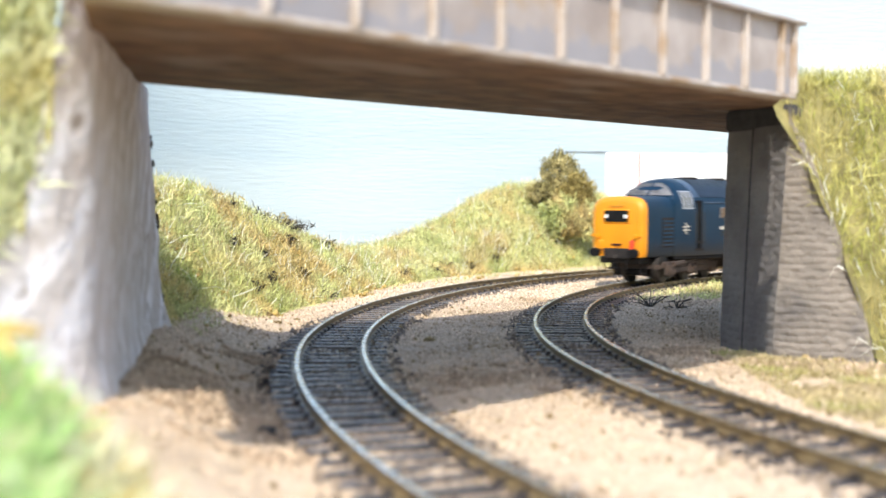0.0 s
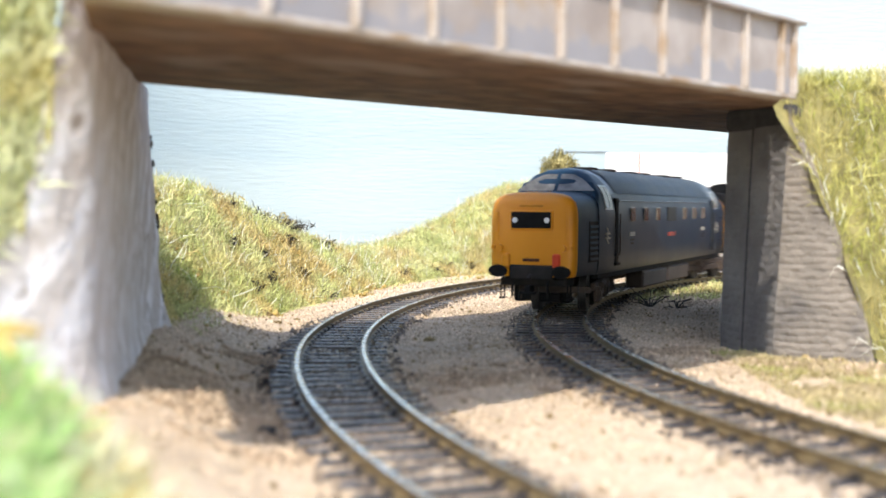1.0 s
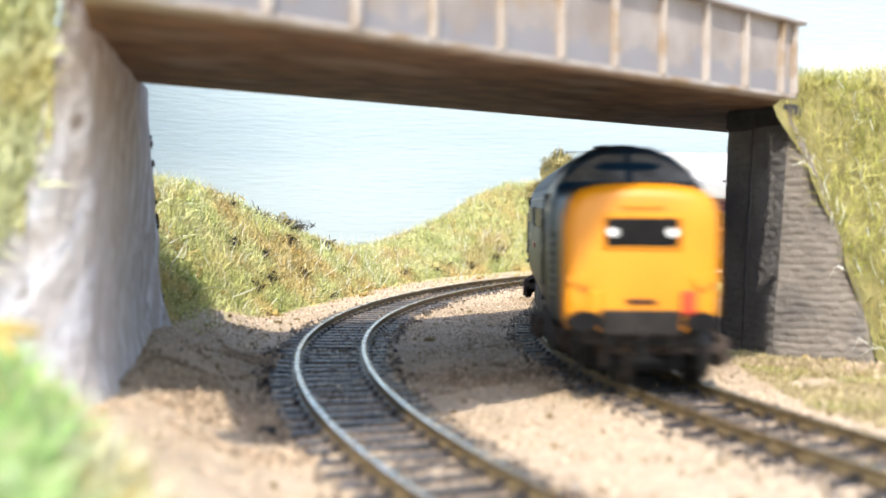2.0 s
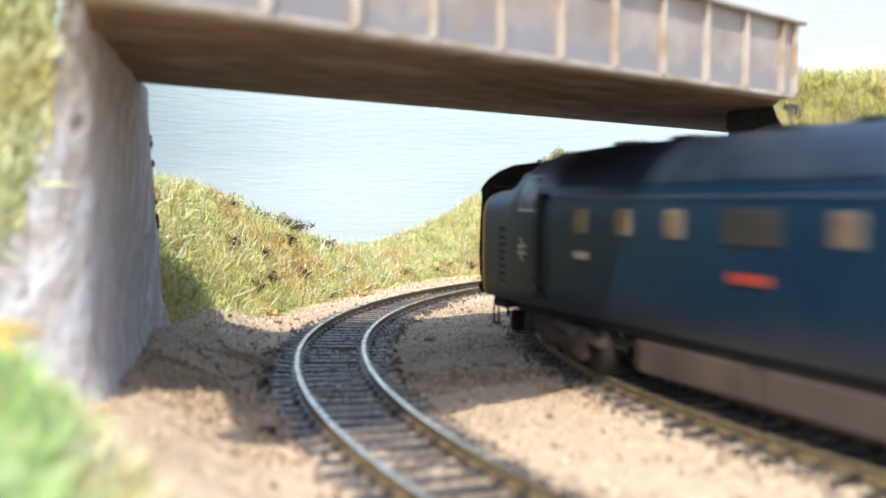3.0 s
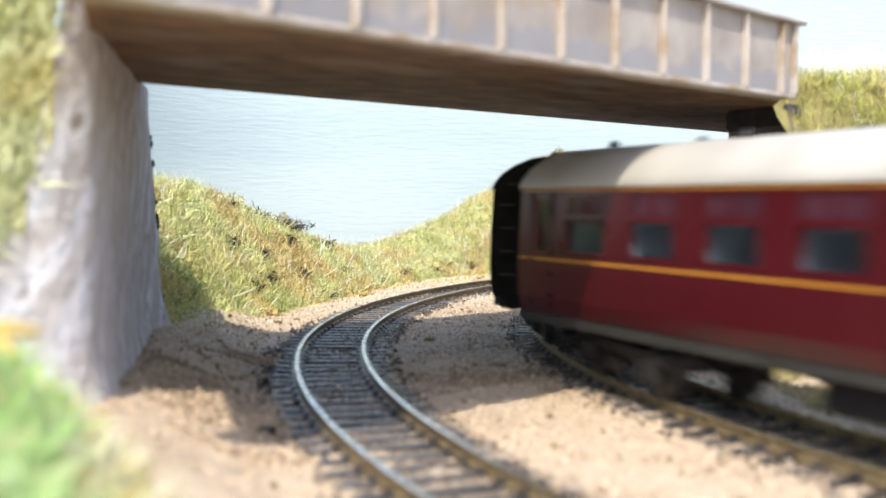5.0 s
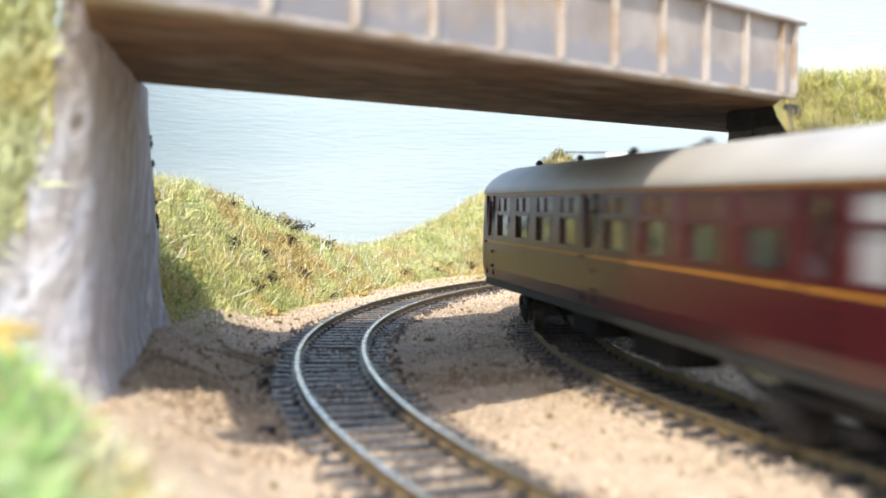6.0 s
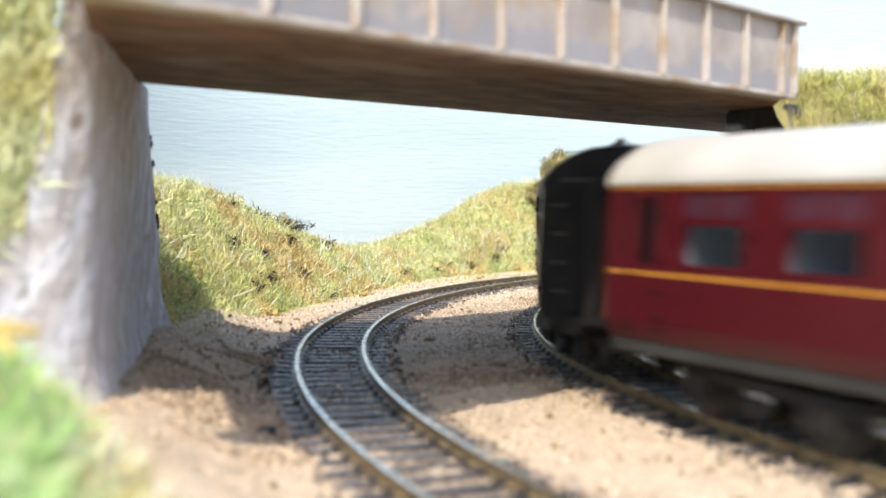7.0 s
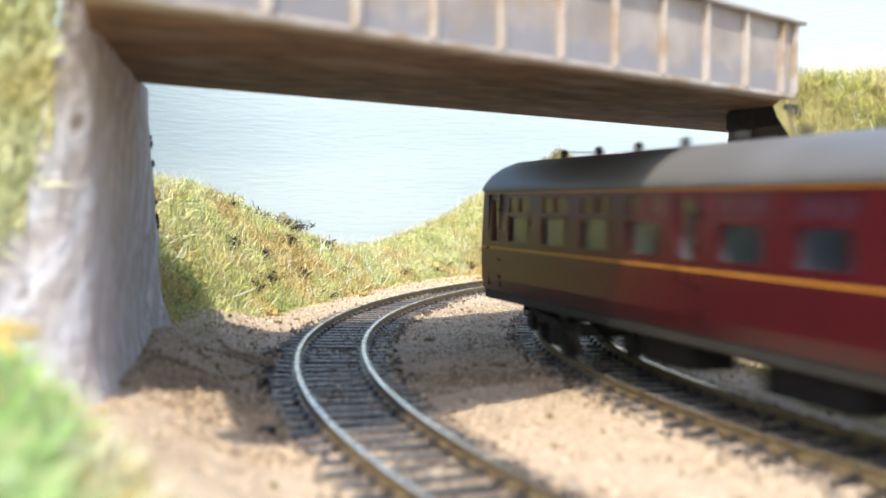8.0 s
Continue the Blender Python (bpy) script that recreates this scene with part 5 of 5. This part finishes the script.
def build_scrub(name, cx, cy, base, rx, ry, rz, n, leaf, mat, label, seed):
    """A bush of tangled woody stems with many small leaf clumps."""
    sh = thing(name, label, "bush")
    g = np.random.default_rng(seed)
    bm = bmesh.new()
    for i in range(14):
        a, e = g.uniform(0, 6.28), g.uniform(0.3, 1.4)
        tip = Vector((cx + math.cos(a) * math.cos(e) * rx * 0.8, cy + math.sin(a) * math.cos(e) * ry * 0.8, base + math.sin(e) * rz * 0.85))
        mid = Vector((cx, cy, base)).lerp(tip, 0.5) + Vector(g.normal(0, rx * 0.12, 3))
        cyl(bm, (cx, cy, base - 2), mid, 0.8, 0.5, 5)
        cyl(bm, mid, tip, 0.5, 0.15, 5)
    part("stems", bm, "twig", sh, "dark woody stems")
    u = g.normal(0, 1, (n, 3))
    u /= np.linalg.norm(u, axis=1)[:, None]
    rad = g.uniform(0.35, 1.0, n) ** 0.5 * (1 + 0.28 * np.sin(u[:, 0] * 5 + seed) * np.cos(u[:, 2] * 6 + u[:, 1] * 4))
    p = np.stack([cx + u[:, 0] * rad * rx, cy + u[:, 1] * rad * ry, base + rz * 0.45 + u[:, 2] * rad * rz * 0.6], 1)
    ok = rough(p[:, 0] * 3, p[:, 2] * 3 + p[:, 1], 0.35, seed) > -0.55
    p = p[ok]
    a = blades("foliage", p, leaf, leaf * 0.13, 1.3, mat, "", "bush", seed, 0.8)
    for key in ("kind", "category", "label"):
        if key in a:
            del a[key]
    a.parent = sh
    return sh


def build_weed(x, y, size, seed, fz, name="dead_weed", label="small dark dead weed sprig on the ground"):
    g = np.random.default_rng(seed)
    bm = bmesh.new()
    z = float(fz(x, y))
    for i in range(9):
        a, e = g.uniform(0, 6.28), g.uniform(0.15, 1.2)
        m = Vector((x + math.cos(a) * size * 0.5, y + math.sin(a) * size * 0.5, z + math.sin(e) * size * 0.6))
        cyl(bm, (x, y, z - 0.3), m, 0.28, 0.2, 4)
        for k in range(2):
            b = a + g.normal(0, 0.9)
            cyl(bm, m, m + Vector((math.cos(b) * size * 0.5, math.sin(b) * size * 0.5, g.uniform(-0.2, 0.4) * size)), 0.2, 0.08, 4)
    ob = part(name, bm, "twig")
    return tagged(ob, label, "weed", "dead weeds")


def build_lump(x, y, size, seed, label="mossy brown clump of scatter on the ballast"):
    g = np.random.default_rng(seed)
    bm = bmesh.new()
    z = float(ground_z(x, y))
    bmesh.ops.create_icosphere(bm, subdivisions=3, radius=1.0)
    for v in bm.verts:
        k = 1 + 0.35 * noise.noise(v.co * 1.7 + Vector((seed, 0, 0))) + 0.25 * noise.noise(v.co * 5 + Vector((0, seed, 0)))
        v.co = Vector((x, y, z)) + Vector((v.co.x * k * size, v.co.y * k * size * 0.8, v.co.z * k * size * 0.6))
    ob = part("scatter_clump", bm, "lump", None, "", True)
    return tagged(ob, label, "clump", "loose clumps")


def scatter():
    for cx, cy, base, rx, ry, rz, n, leaf, mat, seed in (
            (78, 770, 44, 13, 10, 26, 5200, 4.4, "bush", 21), (88, 758, 34, 12, 9, 22, 4200, 4.2, "foam", 25),
            (92, 750, 18, 11, 7, 18, 2600, 6.0, "grass", 26), (64, 762, 40, 10, 8, 11, 1800, 4.0, "bush", 22), (78, 750, 20, 13, 8, 20, 3600, 6.5, "grass", 28)):
        build_scrub("shrub", cx, cy, base, rx, ry, rz, n, leaf, mat, "tangled dark olive lichen bush on the far bank", seed)
    for i, (a, w, n) in enumerate(((165.6, 6, 90), (163.2, 8, 120), (161.0, 9, 170), (159.4, 9, 190), (157.8, 8, 150), (156.0, 6, 70))):
        cx, cy = CX + 566 * math.cos(radians(a)), CY + 566 * math.sin(radians(a))
        build_scrub("shrub", cx, cy, float(bank_z(cx, cy)) + 0.5, w, 6, 6, n, 3.4, "twig" if i % 2 else "foam", "sparse dark twiggy scrub on the bank crest", 70 + i)
    for i, (a, r) in enumerate(((168.5, 536), (167.0, 545), (164.5, 538), (162.5, 552), (158.0, 546), (151.0, 548), (147.0, 552), (143.0, 556), (140.0, 560), (138.5, 566), (171.0, 534), (169.5, 548))):
        cx, cy = CX + r * math.cos(radians(a)), CY + r * math.sin(radians(a))
        build_scrub("foam_tuft", cx, cy, float(bank_z(cx, cy)) + 1.0, 5.5, 4.5, 4.5, 170, 2.2, "foam", "brown-olive foam tuft in the bank grass", 90 + i)
    for i, (x, y, s) in enumerate(((83.0, 460.0, 8.0), (92.0, 452.0, 6.0))):
        build_weed(x, y, s, 30 + i, ground_z)
    for i, (x, y, s) in enumerate(((-47.5, 480.0, 5.0), (2.0, 655.0, 5.0), (-30, 560, 4), (-80.0, 430.0, 4.0))):
        build_weed(x, y, s, 40 + i, bank_z, "dead_weed", "dark dead weed sprig in the bank grass")
    for i, (x, y, s) in enumerate(((-3.8, 338.0, 2.0), (-54.0, 375.0, 1.7), (-62.0, 405.0, 2.4), (-32.0, 505.0, 2.6), (-50, 395, 1.2), (100.0, 273.0, 2.0), (97.0, 305.0, 2.4), (104, 300, 1.8))):
        build_lump(x, y, s, 50 + i)
    # beige stalk in the near corner
    pts = ((-52, 112, 17, 1.3), (-49, 111, 20.5, 1.1), (-46.5, 110.2, 23.2, 1.3), (-43.5, 110, 24.6, 0.9), (-41.0, 108.6, 25.4, 0.8), (-38.2, 109, 24.9, 0.4))
    bm = bmesh.new()
    loft(bm, [[(x, y + r * math.cos(a), z + r * math.sin(a)) for a in np.linspace(0, 6.283, 9)[:-1]] for x, y, z, r in pts])
    stalk = tagged(part("dry_stalk", bm, "ochre", None, "", True), "crooked ochre dried stalk leaning from the near bank", "stalk")
    for a, b, r in (((-44.5, 110, 24.2), (-43.4, 112, 16.0), 1.3), ((-42, 109, 25.0), (-40.0, 107, 23.0), 0.6), ((-46, 111, 22.6), (-42.0, 111, 17.5), 0.7)):
        bm = bmesh.new()
        cyl(bm, a, b, r, r * 0.6, 7)
        part("twig", bm, "ochre", stalk)
    grains("ballast_grains", 120000, -120, 200, 130, 520, 0.26, "grain", "fine pale ballast grains between the tracks", 61, shoulder)
    grains("ballast_grains_far", 34000, -90, 170, 480, 760, 0.42, "grain", "fine pale ballast grains along the far curve", 62, shoulder)
    grains("bed_grains", 85000, -60, 170, 130, 620, 0.36, "bed", "grey-brown ballast among the sleepers", 63, in_bed, lambda x, y: ground_z(x, y) + 0.1)
    grains("loose_chippings", 5200, -80, 170, 140, 470, 0.75, "chipping", "coarse dark and pale chippings beside the sleeper ends", 66, sleeper_ends)
    grains("earth_scatter", 120000, -100, 150, 150, 345, 0.36, "earth", "brown earth scatter over the ballast", 65, earthy, lambda x, y: ground_z(x, y) + 0.12)
    grains("dirt_crumbs", 2600, -100, 160, 140, 500, 0.4, "lump", "brown dirt crumbs on the ballast", 64, off_rails)


build_backdrop()
build_bridge()
build_abutments()
build_banks()
build_train()
grow()
scatter()
build_track("track_outer", R_OUT, TH_OUT, -1300, 130, -900, 7.4, "curved outer track, rusty rails on dark sleepers")
build_track("track_inner", R_IN, TH_IN, -1500, 960, -640, 7.4, "curved inner track, rusty rails on dark sleepers")
motions()
